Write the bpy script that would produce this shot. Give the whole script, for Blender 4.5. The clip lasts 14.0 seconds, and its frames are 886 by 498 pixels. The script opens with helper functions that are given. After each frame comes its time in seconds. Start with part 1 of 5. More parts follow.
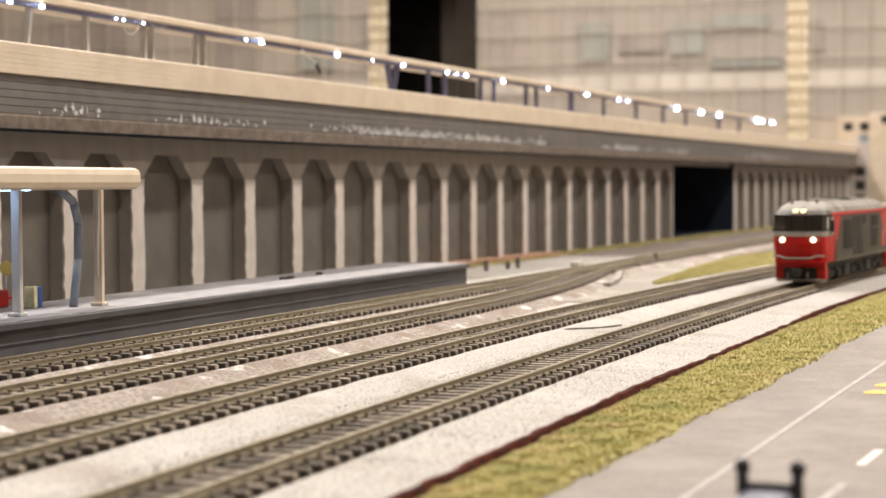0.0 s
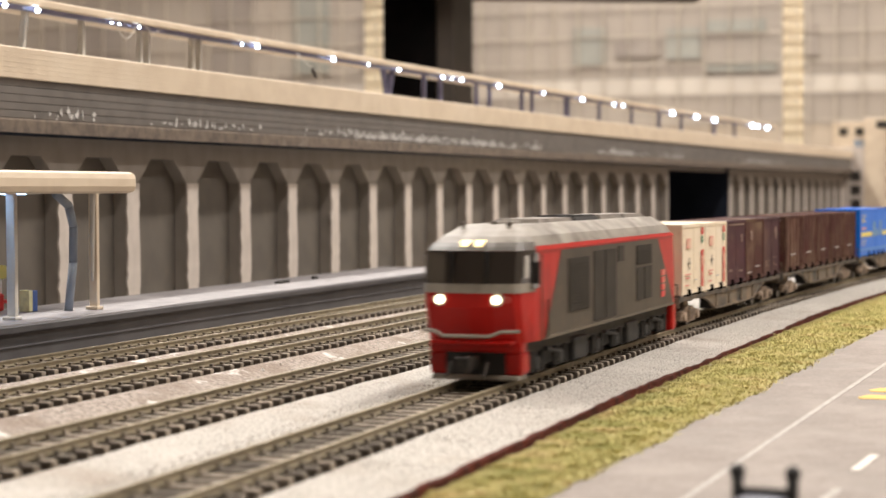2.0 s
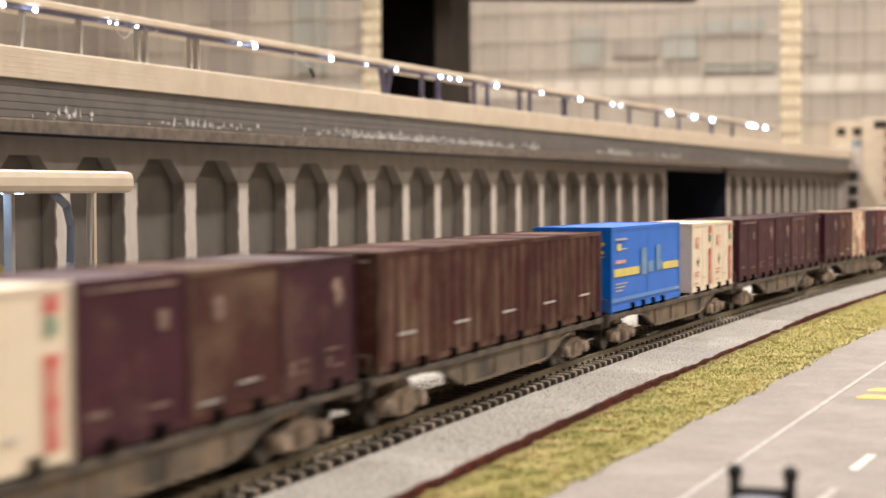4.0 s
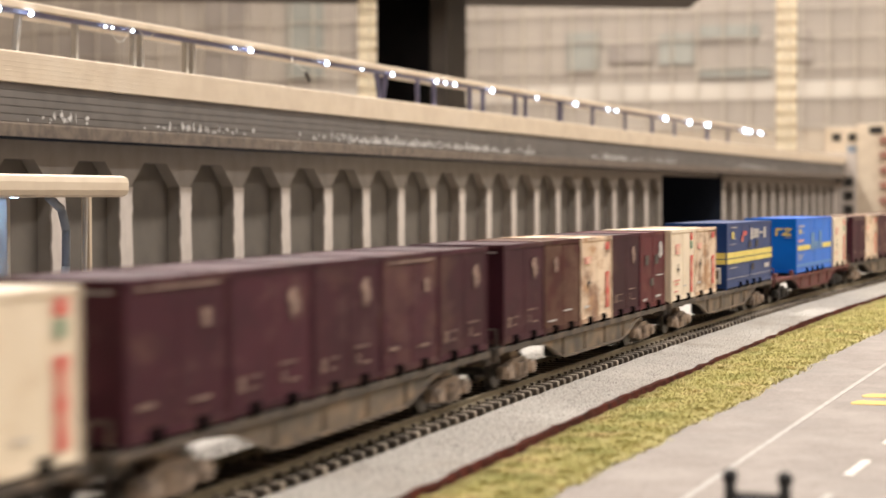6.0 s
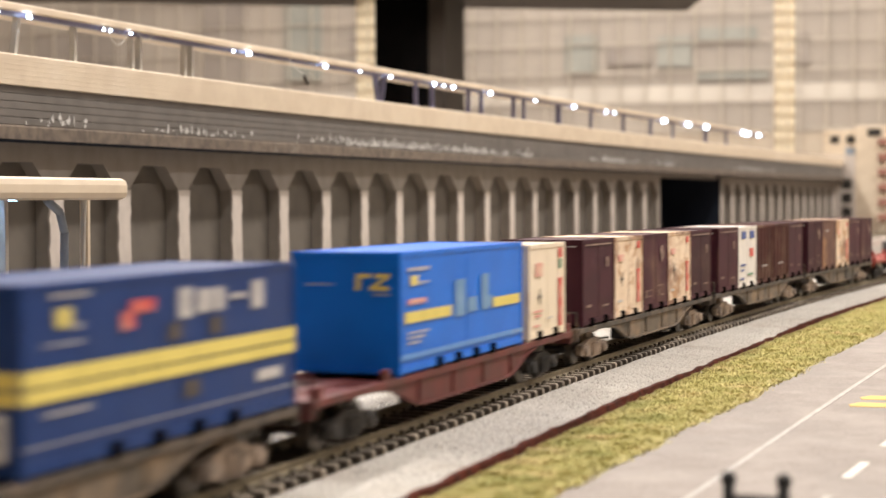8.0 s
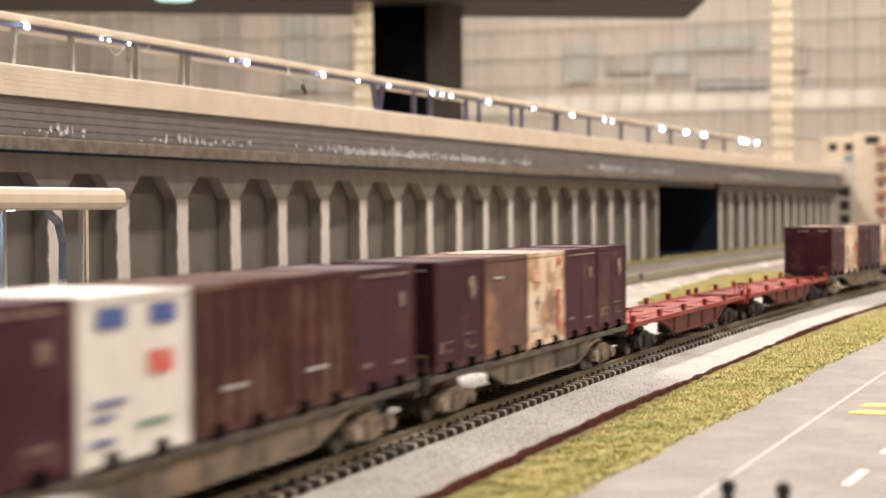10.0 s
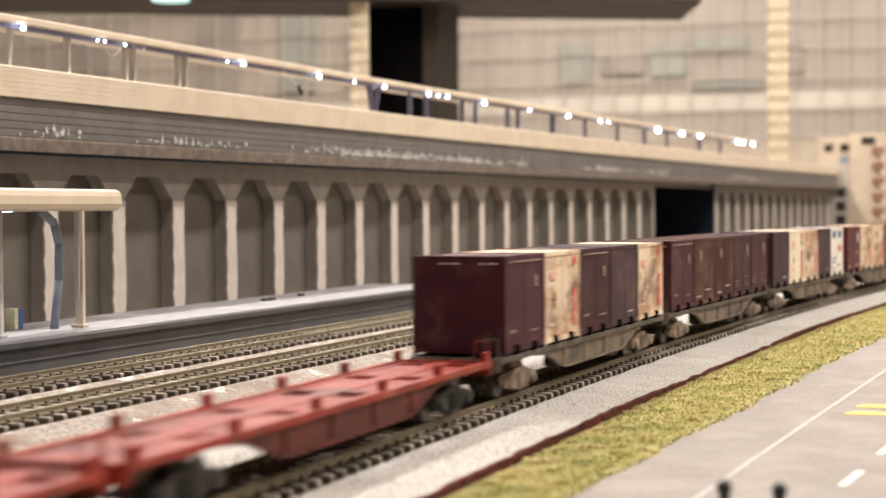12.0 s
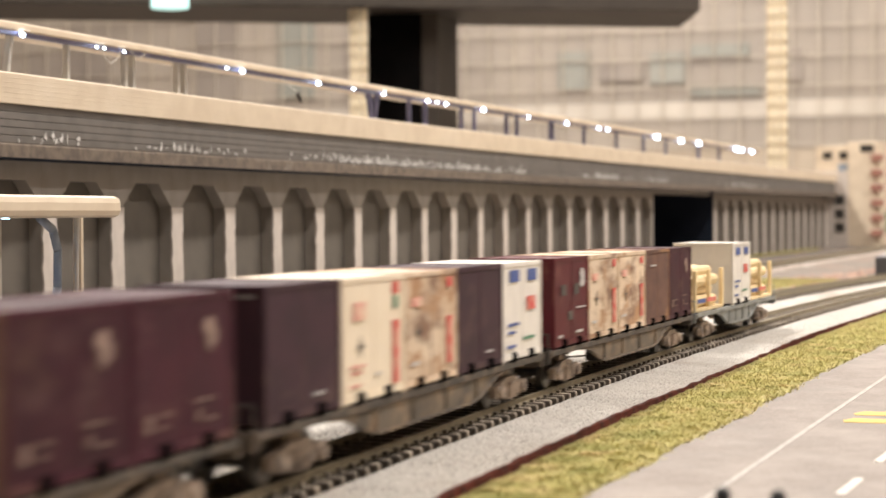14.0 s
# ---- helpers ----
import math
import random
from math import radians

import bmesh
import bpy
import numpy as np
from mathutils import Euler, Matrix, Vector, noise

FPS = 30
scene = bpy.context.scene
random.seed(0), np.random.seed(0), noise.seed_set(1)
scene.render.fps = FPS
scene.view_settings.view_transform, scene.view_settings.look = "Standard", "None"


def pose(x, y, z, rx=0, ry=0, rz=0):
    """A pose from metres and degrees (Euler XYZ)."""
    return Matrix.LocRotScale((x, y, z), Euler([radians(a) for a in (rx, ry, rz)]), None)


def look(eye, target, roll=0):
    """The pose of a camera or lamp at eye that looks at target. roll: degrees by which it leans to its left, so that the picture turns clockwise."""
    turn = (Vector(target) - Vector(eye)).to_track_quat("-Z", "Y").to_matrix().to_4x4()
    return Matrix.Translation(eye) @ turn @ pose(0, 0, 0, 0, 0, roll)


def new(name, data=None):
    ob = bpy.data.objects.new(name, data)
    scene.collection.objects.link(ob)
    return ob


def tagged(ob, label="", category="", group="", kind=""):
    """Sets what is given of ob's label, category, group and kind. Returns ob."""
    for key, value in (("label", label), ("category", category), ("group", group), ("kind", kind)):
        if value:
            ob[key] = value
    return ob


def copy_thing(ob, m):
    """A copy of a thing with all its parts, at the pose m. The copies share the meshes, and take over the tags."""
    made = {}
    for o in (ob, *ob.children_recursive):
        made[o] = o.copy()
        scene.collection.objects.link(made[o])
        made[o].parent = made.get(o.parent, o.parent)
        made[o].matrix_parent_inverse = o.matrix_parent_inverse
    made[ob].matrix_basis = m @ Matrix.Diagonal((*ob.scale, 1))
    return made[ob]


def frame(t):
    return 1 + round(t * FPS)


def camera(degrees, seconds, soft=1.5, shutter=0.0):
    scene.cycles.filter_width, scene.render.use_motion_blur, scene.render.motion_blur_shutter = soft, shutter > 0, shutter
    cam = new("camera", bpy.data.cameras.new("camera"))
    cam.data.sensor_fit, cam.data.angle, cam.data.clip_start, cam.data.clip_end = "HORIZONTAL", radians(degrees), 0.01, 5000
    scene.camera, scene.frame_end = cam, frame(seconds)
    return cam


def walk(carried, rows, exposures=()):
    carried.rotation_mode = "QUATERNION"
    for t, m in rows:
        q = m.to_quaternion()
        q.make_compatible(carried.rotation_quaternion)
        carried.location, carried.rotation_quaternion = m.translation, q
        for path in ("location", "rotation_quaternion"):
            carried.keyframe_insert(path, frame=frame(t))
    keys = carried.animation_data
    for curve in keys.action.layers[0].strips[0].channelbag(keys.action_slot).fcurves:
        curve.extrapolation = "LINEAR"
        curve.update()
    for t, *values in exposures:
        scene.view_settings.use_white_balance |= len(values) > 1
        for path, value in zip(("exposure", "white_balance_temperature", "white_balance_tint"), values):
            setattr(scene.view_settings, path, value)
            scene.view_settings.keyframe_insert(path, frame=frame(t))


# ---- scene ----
# Model railway layout, true model size: z = 0 is the top of the rails, x runs along the
# line away from the camera, y points to the viaduct behind the tracks.
EYE = (0.0, -0.1628, 0.0611)


def aim(yaw, pitch, roll):
    a, b = radians(yaw), radians(pitch)
    way = Vector((math.cos(b) * math.cos(a), math.cos(b) * math.sin(a), math.sin(b)))
    return look(EYE, Vector(EYE) + way, roll)


cam = camera(27.42, 14.0, soft=1.5, shutter=0.5)
cam.data.dof.use_dof = True
cam.data.dof.focus_distance = 0.72
cam.data.dof.aperture_fstop = 22.0
walk(cam, [(t, aim(*r)) for t, *r in (
    (0, 17.889, -2.007, -0.336),
    (0.5, 17.832, -1.942, -0.271),
    (1, 17.800, -1.893, -0.263),
    (1.5, 17.778, -1.872, -0.325),
    (2, 17.743, -1.867, -0.255),
    (2.5, 17.729, -1.887, -0.207),
    (3, 17.727, -1.926, -0.204),
    (5.5, 17.535, -1.737, -0.183),
    (6, 17.524, -1.723, -0.109),
    (6.5, 17.505, -1.742, -0.060),
    (7, 17.504, -1.743, -0.149),
    (7.5, 17.496, -1.719, -0.073),
    (8, 17.474, -1.645, -0.156),
    (10.5, 17.396, -1.339, -0.340),
    (11, 17.351, -1.325, -0.319),
    (11.5, 17.316, -1.336, -0.286),
    (12, 17.306, -1.336, -0.361),
    (12.5, 17.313, -1.313, -0.421),
    (13, 17.326, -1.276, -0.367),
    (13.5, 17.294, -1.219, -0.323),
    (14, 17.266, -1.114, -0.298),
)], exposures=((0, -0.07), (1.0, -0.06), (2.5, -0.03), (5.5, 0.06), (14, 0.10)))

# ---- light ----
world = bpy.data.worlds.new("hall_world")
scene.world = world
world.use_nodes = True
world.node_tree.nodes["Background"].inputs[0].default_value = (0.9, 0.8, 0.68, 1)
world.node_tree.nodes["Background"].inputs[1].default_value = 0.1

# Unseen ceiling tubes; the second row and the last tube are added fill
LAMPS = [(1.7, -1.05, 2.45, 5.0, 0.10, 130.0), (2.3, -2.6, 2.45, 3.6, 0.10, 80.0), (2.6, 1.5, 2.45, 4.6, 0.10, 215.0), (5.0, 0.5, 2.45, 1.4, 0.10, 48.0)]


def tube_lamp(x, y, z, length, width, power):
    data = bpy.data.lights.new("unseen_ceiling_tube", "AREA")
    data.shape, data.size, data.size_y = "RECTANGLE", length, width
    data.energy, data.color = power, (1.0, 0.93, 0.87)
    ob = new("unseen_ceiling_tube", data)
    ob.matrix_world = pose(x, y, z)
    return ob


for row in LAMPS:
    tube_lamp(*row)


# ---- materials ----
def material(name, colour, second=None, rough=0.6, metal=0.0, scale=300.0, detail=3.0, mix=(0.4, 0.65), bump=0.15,
             grain=0.0, stain=None, stain_scale=40.0, stain_range=(0.55, 0.7), random_value=0.0, island=0.0, stretch=(1, 1, 1), coat=0.0, shift=0.0, dirt=None, dirt_scale=9.0, dirt_range=(0.5, 0.65), gloss=0.5):
    """Two colours mixed by noise, a stain layer on a larger scale, and fine relief."""
    m = bpy.data.materials.new(name)
    m.use_nodes = True
    nt = m.node_tree
    n, link = nt.nodes, nt.links.new
    bsdf = n["Principled BSDF"]
    coord = n.new("ShaderNodeTexCoord")
    mapping = n.new("ShaderNodeMapping")
    mapping.inputs["Scale"].default_value = stretch
    link(coord.outputs["Object"], mapping.inputs[0])
    if shift:
        own = n.new("ShaderNodeObjectInfo")
        far_off = n.new("ShaderNodeMath")
        far_off.operation = "MULTIPLY"
        far_off.inputs[1].default_value = shift
        link(own.outputs["Random"], far_off.inputs[0])
        link(far_off.outputs[0], mapping.inputs["Location"])
    fine = n.new("ShaderNodeTexNoise")
    fine.inputs["Scale"].default_value, fine.inputs["Detail"].default_value = scale, detail
    link(mapping.outputs[0], fine.inputs["Vector"])
    ramp = n.new("ShaderNodeMapRange")
    ramp.inputs[1].default_value, ramp.inputs[2].default_value = mix
    link(fine.outputs[0], ramp.inputs[0])
    blend = n.new("ShaderNodeMix")
    blend.data_type = "RGBA"
    second = second or tuple(c * 0.8 for c in colour)
    blend.inputs[6].default_value, blend.inputs[7].default_value = (*colour, 1), (*second, 1)
    link(ramp.outputs[0], blend.inputs[0])
    out = blend.outputs[2]
    for shade, size, limits in ((stain, stain_scale, stain_range), (dirt, dirt_scale, dirt_range)):
        if not shade:
            continue
        big = n.new("ShaderNodeTexNoise")
        big.inputs["Scale"].default_value, big.inputs["Detail"].default_value = size, 6
        big.inputs["Roughness"].default_value = 0.65
        link(mapping.outputs[0], big.inputs["Vector"])
        r2 = n.new("ShaderNodeMapRange")
        r2.inputs[1].default_value, r2.inputs[2].default_value = limits
        link(big.outputs[0], r2.inputs[0])
        b2 = n.new("ShaderNodeMix")
        b2.data_type = "RGBA"
        b2.inputs[7].default_value = (*shade, 1)
        link(r2.outputs[0], b2.inputs[0])
        link(out, b2.inputs[6])
        out = b2.outputs[2]
    for amount, node, socket in ((random_value, "ShaderNodeObjectInfo", "Random"), (island, "ShaderNodeNewGeometry", "Random Per Island")):
        if amount:
            info = n.new(node)
            r3 = n.new("ShaderNodeMapRange")
            r3.inputs[3].default_value, r3.inputs[4].default_value = 1 - amount, 1 + amount
            link(info.outputs[socket], r3.inputs[0])
            hsv = n.new("ShaderNodeHueSaturation")
            link(r3.outputs[0], hsv.inputs["Value"])
            link(out, hsv.inputs["Color"])
            out = hsv.outputs[0]
    link(out, bsdf.inputs["Base Color"])
    bsdf.inputs["Roughness"].default_value, bsdf.inputs["Metallic"].default_value = rough, metal
    bsdf.inputs["Coat Weight"].default_value = coat
    bsdf.inputs["Specular IOR Level"].default_value = gloss
    if bump:
        b = n.new("ShaderNodeBump")
        b.inputs["Strength"].default_value, b.inputs["Distance"].default_value = bump, 0.0006
        relief = fine
        if grain:
            relief = n.new("ShaderNodeTexVoronoi")
            relief.inputs["Scale"].default_value = grain
            link(mapping.outputs[0], relief.inputs["Vector"])
        link(relief.outputs[0], b.inputs["Height"])
        link(b.outputs[0], bsdf.inputs["Normal"])
    return m


def glow(name, colour, strength):
    m = bpy.data.materials.new(name)
    m.use_nodes = True
    b = m.node_tree.nodes["Principled BSDF"]
    b.inputs["Base Color"].default_value = (*colour, 1)
    b.inputs["Emission Color"].default_value, b.inputs["Emission Strength"].default_value = (*colour, 1), strength
    return m


M_ground = material("ballast", (0.48, 0.455, 0.415), (0.29, 0.268, 0.24), rough=0.95, scale=850, mix=(0.46, 0.7), bump=1.0, grain=850, stain=(0.53, 0.50, 0.457), stain_scale=20, stain_range=(0.5, 0.7), dirt=(0.34, 0.295, 0.25), dirt_scale=14, dirt_range=(0.54, 0.68))
M_shade_strip = material("brown_shade", (0.2, 0.16, 0.125), (0.12, 0.095, 0.075), rough=0.95, scale=420, mix=(0.4, 0.65), bump=0.8, grain=900, stain=(0.34, 0.3, 0.255), stain_scale=60, stain_range=(0.54, 0.68))
M_grain = material("ballast_grain", (0.54, 0.51, 0.465), (0.42, 0.395, 0.36), rough=0.95, scale=500, island=0.35, bump=0)
M_dirty = material("dirty_ballast", (0.35, 0.3, 0.258), (0.19, 0.158, 0.133), rough=0.95, scale=600, mix=(0.44, 0.64), bump=1.0, grain=600, stain=(0.22, 0.175, 0.14), stain_scale=34, stain_range=(0.48, 0.6), dirt=(0.6, 0.57, 0.53), dirt_scale=60, dirt_range=(0.58, 0.64))
# Dark tone stands in for the shade in the gaps between sleepers
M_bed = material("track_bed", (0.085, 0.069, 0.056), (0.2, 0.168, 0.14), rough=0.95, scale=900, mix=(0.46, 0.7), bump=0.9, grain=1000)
# Lit and shaded sleeper tones, chosen by the way a face points
M_sleeper_shade = material("sleeper_shaded", (0.11, 0.088, 0.068), (0.06, 0.047, 0.036), rough=0.85, scale=500, bump=0.3, random_value=0.3)
M_sleeper_lit = material("sleeper_lit", (0.29, 0.245, 0.19), (0.13, 0.105, 0.08), rough=0.85, scale=500, mix=(0.38, 0.62), bump=0.4, random_value=0.4, shift=5.0)
M_rail = material("rusty_rail", (0.25, 0.208, 0.135), (0.18, 0.148, 0.096), rough=0.6, metal=0.1, scale=250, bump=0.1)
M_railtop = material("worn_rail_head", (0.36, 0.31, 0.215), (0.26, 0.22, 0.15), rough=0.5, metal=0.4, scale=120, bump=0.05)
M_wall = material("grey_card", (0.29, 0.258, 0.226), (0.245, 0.218, 0.19), rough=0.85, scale=60, bump=0.2, stain=(0.285, 0.258, 0.228), stain_scale=9)
M_wall_pale = material("pale_card", (0.56, 0.5, 0.448), (0.49, 0.437, 0.39), rough=0.85, scale=90, bump=0.2, stain=(0.3, 0.26, 0.22), stain_scale=25, stain_range=(0.6, 0.75))
M_panel = material("recess_shade_card", (0.128, 0.111, 0.092), (0.104, 0.09, 0.076), rough=0.85, scale=50, bump=0.2, stain=(0.14, 0.115, 0.088), stain_scale=22, stain_range=(0.55, 0.8))
M_ledge = material("worn_ledge", (0.17, 0.135, 0.105), (0.10, 0.08, 0.065), rough=0.85, scale=160, bump=0.5, stain=(0.3, 0.26, 0.22), stain_scale=60, stain_range=(0.6, 0.75))
M_plank = material("grey_planking", (0.152, 0.137, 0.124), (0.122, 0.111, 0.1), rough=0.7, scale=80, bump=0.15, stain=(0.17, 0.16, 0.15), stain_scale=10)
M_smear = material("white_smear", (0.58, 0.565, 0.545), (0.18, 0.17, 0.16), rough=0.9, scale=330, mix=(0.48, 0.68), bump=0.3)
M_cream = material("cream_plastic", (0.66, 0.56, 0.43), (0.6, 0.5, 0.38), rough=0.6, scale=60, bump=0.1, stain=(0.7, 0.61, 0.49), stain_scale=8)
M_deck = material("deck_concrete", (0.45, 0.41, 0.36), (0.38, 0.34, 0.3), rough=0.9, scale=120)
M_platform_top = material("platform_top", (0.24, 0.228, 0.235), (0.18, 0.17, 0.175), rough=0.6, scale=150, bump=0.2, stain=(0.33, 0.315, 0.32), stain_scale=18)
M_platform_side = material("platform_side", (0.075, 0.072, 0.075), (0.055, 0.052, 0.055), rough=0.6, scale=80, bump=0.1, stain=(0.12, 0.11, 0.11), stain_scale=20, stain_range=(0.5, 0.9))
M_edge = material("brown_border", (0.095, 0.024, 0.015), (0.045, 0.016, 0.011), gloss=0.1, rough=0.9, scale=200, bump=0.6)
M_road = material("road_grey", (0.262, 0.226, 0.2), (0.18, 0.155, 0.137), rough=0.8, scale=900, mix=(0.35, 0.7), bump=0.3, stain=(0.305, 0.268, 0.238), stain_scale=45, stain_range=(0.42, 0.7), dirt=(0.215, 0.193, 0.173), dirt_scale=18, dirt_range=(0.5, 0.75))
M_white = material("white_paint", (0.75, 0.71, 0.65), (0.6, 0.56, 0.5), rough=0.7, scale=250, bump=0.1)
M_faded = material("faded_white_paint", (0.43, 0.4, 0.37), (0.33, 0.305, 0.28), rough=0.75, scale=300, mix=(0.35, 0.6), bump=0.1)
M_yellow = material("yellow_paint", (0.72, 0.47, 0.12), (0.6, 0.4, 0.1), rough=0.7, scale=200)
M_soil = material("soil", (0.46, 0.40, 0.18), (0.34, 0.3, 0.12), rough=1, scale=300, bump=0.6)
M_grass = material("grass_fibre", (0.47, 0.43, 0.165), (0.56, 0.50, 0.225), rough=0.9, scale=130, island=0.12, bump=0, stain=(0.64, 0.50, 0.27), stain_scale=60, stain_range=(0.52, 0.7), dirt=(0.33, 0.325, 0.11), dirt_scale=55, dirt_range=(0.5, 0.68))
M_void = material("black_cloth", (0.004, 0.004, 0.004), (0.006, 0.005, 0.005), rough=1.0, scale=30, bump=0.0, gloss=0.0)
M_black = material("black_paint", (0.006, 0.0055, 0.0055), (0.009, 0.008, 0.008), rough=0.6, scale=30, bump=0.05)
# Near-black tone painting shade under the ledge and inside the underpass
M_painted_shade = material("recess_shade", (0.02, 0.025, 0.038), (0.016, 0.02, 0.031), rough=0.95, scale=30, bump=0.05, gloss=0.1)
M_brownpost = material("brown_board", (0.04, 0.03, 0.022), (0.03, 0.022, 0.016), rough=0.6, scale=20)
M_steel = material("cream_steel", (0.84, 0.73, 0.53), (0.79, 0.67, 0.48), rough=0.45, scale=30, bump=0.05)
M_room = material("beige_room_wall", (0.5, 0.42, 0.33), (0.46, 0.385, 0.3), rough=0.9, scale=6, bump=0.05)
M_ceiling = material("room_ceiling", (0.7, 0.66, 0.6), (0.66, 0.62, 0.56), rough=0.95, scale=6, bump=0.05)
M_floor = material("room_floor", (0.3, 0.26, 0.22), (0.25, 0.21, 0.18), rough=0.5, scale=5)
M_led = glow("white_led", (0.62, 0.78, 1.0), 32.0)
M_bluefill = glow("blue_white_fill", (0.35, 0.6, 1.0), 26.0)
M_head = glow("warm_headlight", (1.0, 0.86, 0.58), 7.0)
M_headsmall = glow("yellow_headlight", (1.0, 0.78, 0.38), 2.6)
M_lampglow = glow("cyan_lamp", (0.55, 0.85, 0.82), 1.0)
M_post = material("pale_post", (0.55, 0.52, 0.46), (0.45, 0.43, 0.40), rough=0.6, scale=80)
M_bluepost = material("blue_grey_post", (0.3, 0.35, 0.42), (0.24, 0.28, 0.34), rough=0.5, scale=80)
M_red = material("loco_red", (0.42, 0.012, 0.009), (0.35, 0.010, 0.008), gloss=0.18, rough=0.36, scale=60, bump=0.04, stain=(0.2, 0.02, 0.016), stain_scale=60, stain_range=(0.5, 0.78))
M_locogrey = material("loco_dark_grey", (0.112, 0.093, 0.074), (0.084, 0.069, 0.055), rough=0.5, scale=80, bump=0.06, stain=(0.18, 0.14, 0.102), stain_scale=40, gloss=0.4, dirt=(0.075, 0.063, 0.052), dirt_scale=60, dirt_range=(0.54, 0.7))
M_roof = material("loco_pale_grey", (0.29, 0.262, 0.225), (0.21, 0.19, 0.162), rough=0.55, scale=110, bump=0.06, stain=(0.12, 0.1, 0.082), stain_scale=75, stain_range=(0.52, 0.7), dirt=(0.42, 0.39, 0.345), dirt_scale=34, dirt_range=(0.53, 0.7))
M_glass = material("dark_glass", (0.018, 0.015, 0.014), (0.025, 0.02, 0.018), rough=0.08, scale=20, bump=0.0, coat=0.5)
M_under = material("running_gear", (0.014, 0.0125, 0.0115), (0.045, 0.037, 0.03), rough=0.75, scale=260, bump=0.3)
M_gear = material("black_running_gear", (0.008, 0.0072, 0.0065), (0.026, 0.021, 0.017), rough=0.7, scale=300, mix=(0.45, 0.7), bump=0.3)
M_bogie = material("weathered_bogie", (0.36, 0.275, 0.21), (0.13, 0.1, 0.078), rough=0.8, scale=240, mix=(0.42, 0.62), bump=0.4, shift=5.0)
M_wheel = material("wheel_steel", (0.1, 0.09, 0.085), (0.16, 0.14, 0.12), rough=0.45, metal=0.7, scale=200)
M_wagon = material("weathered_wagon_grey", (0.12, 0.095, 0.07), (0.25, 0.17, 0.105), rough=0.7, scale=130, mix=(0.44, 0.72), bump=0.2, stain=(0.04, 0.034, 0.029), stain_scale=45, stain_range=(0.48, 0.64), shift=9.0)
M_solebar = material("grimy_solebar", (0.055, 0.045, 0.037), (0.15, 0.11, 0.08), rough=0.75, scale=170, mix=(0.45, 0.72), bump=0.2, shift=9.0)
M_rooftop = material("weathered_roof_monitor", (0.2, 0.175, 0.147), (0.14, 0.12, 0.1), rough=0.6, scale=130, bump=0.1, stain=(0.075, 0.06, 0.05), stain_scale=90, stain_range=(0.52, 0.68), dirt=(0.33, 0.3, 0.26), dirt_scale=50, dirt_range=(0.53, 0.68))
M_brow = material("loco_brow_grey", (0.075, 0.064, 0.053), (0.055, 0.047, 0.039), rough=0.5, scale=90, bump=0.05, stain=(0.13, 0.112, 0.095), stain_scale=60, stain_range=(0.5, 0.7))
M_sand = material("pale_sand", (0.31, 0.28, 0.243), (0.22, 0.195, 0.168), rough=0.95, scale=500, bump=0.6, stain=(0.4, 0.365, 0.32), stain_scale=16, stain_range=(0.48, 0.64))
M_brick = material("orange_brick_strip", (0.42, 0.24, 0.15), (0.3, 0.17, 0.11), rough=0.9, scale=160, bump=0.3)
M_wire = material("dark_wire", (0.07, 0.06, 0.05), (0.12, 0.1, 0.08), rough=0.7, scale=200)
# Violet tint paints the blue lamplight on the far posts and beam
M_lamplit_post = material("lamplit_violet_post", (0.17, 0.165, 0.27), (0.13, 0.125, 0.2), rough=0.5, scale=80)
M_wagonred = material("red_oxide_wagon", (0.29, 0.03, 0.018), (0.2, 0.022, 0.014), gloss=0.25, rough=0.5, scale=140, bump=0.2, stain=(0.1, 0.034, 0.027), stain_scale=38, stain_range=(0.47, 0.68), dirt=(0.4, 0.13, 0.085), dirt_scale=70, dirt_range=(0.56, 0.7), shift=6.0)
# Darker copy of the wagon red: painted shade below the flange, with grime
M_redweb = material("shaded_red_web", (0.105, 0.024, 0.018), (0.06, 0.02, 0.016), gloss=0.2, rough=0.6, scale=140, bump=0.2, stain=(0.22, 0.05, 0.035), stain_scale=60, stain_range=(0.55, 0.72), shift=6.0)
M_wagonbrown = material("brown_red_wagon", (0.13, 0.025, 0.022), (0.085, 0.022, 0.019), rough=0.6, scale=120, bump=0.15, stain=(0.06, 0.035, 0.03), stain_scale=50)
M_greywagon = material("pale_grey_wagon", (0.24, 0.25, 0.24), (0.17, 0.17, 0.16), rough=0.6, scale=120)
UP = (0.6, 1, 0.9)
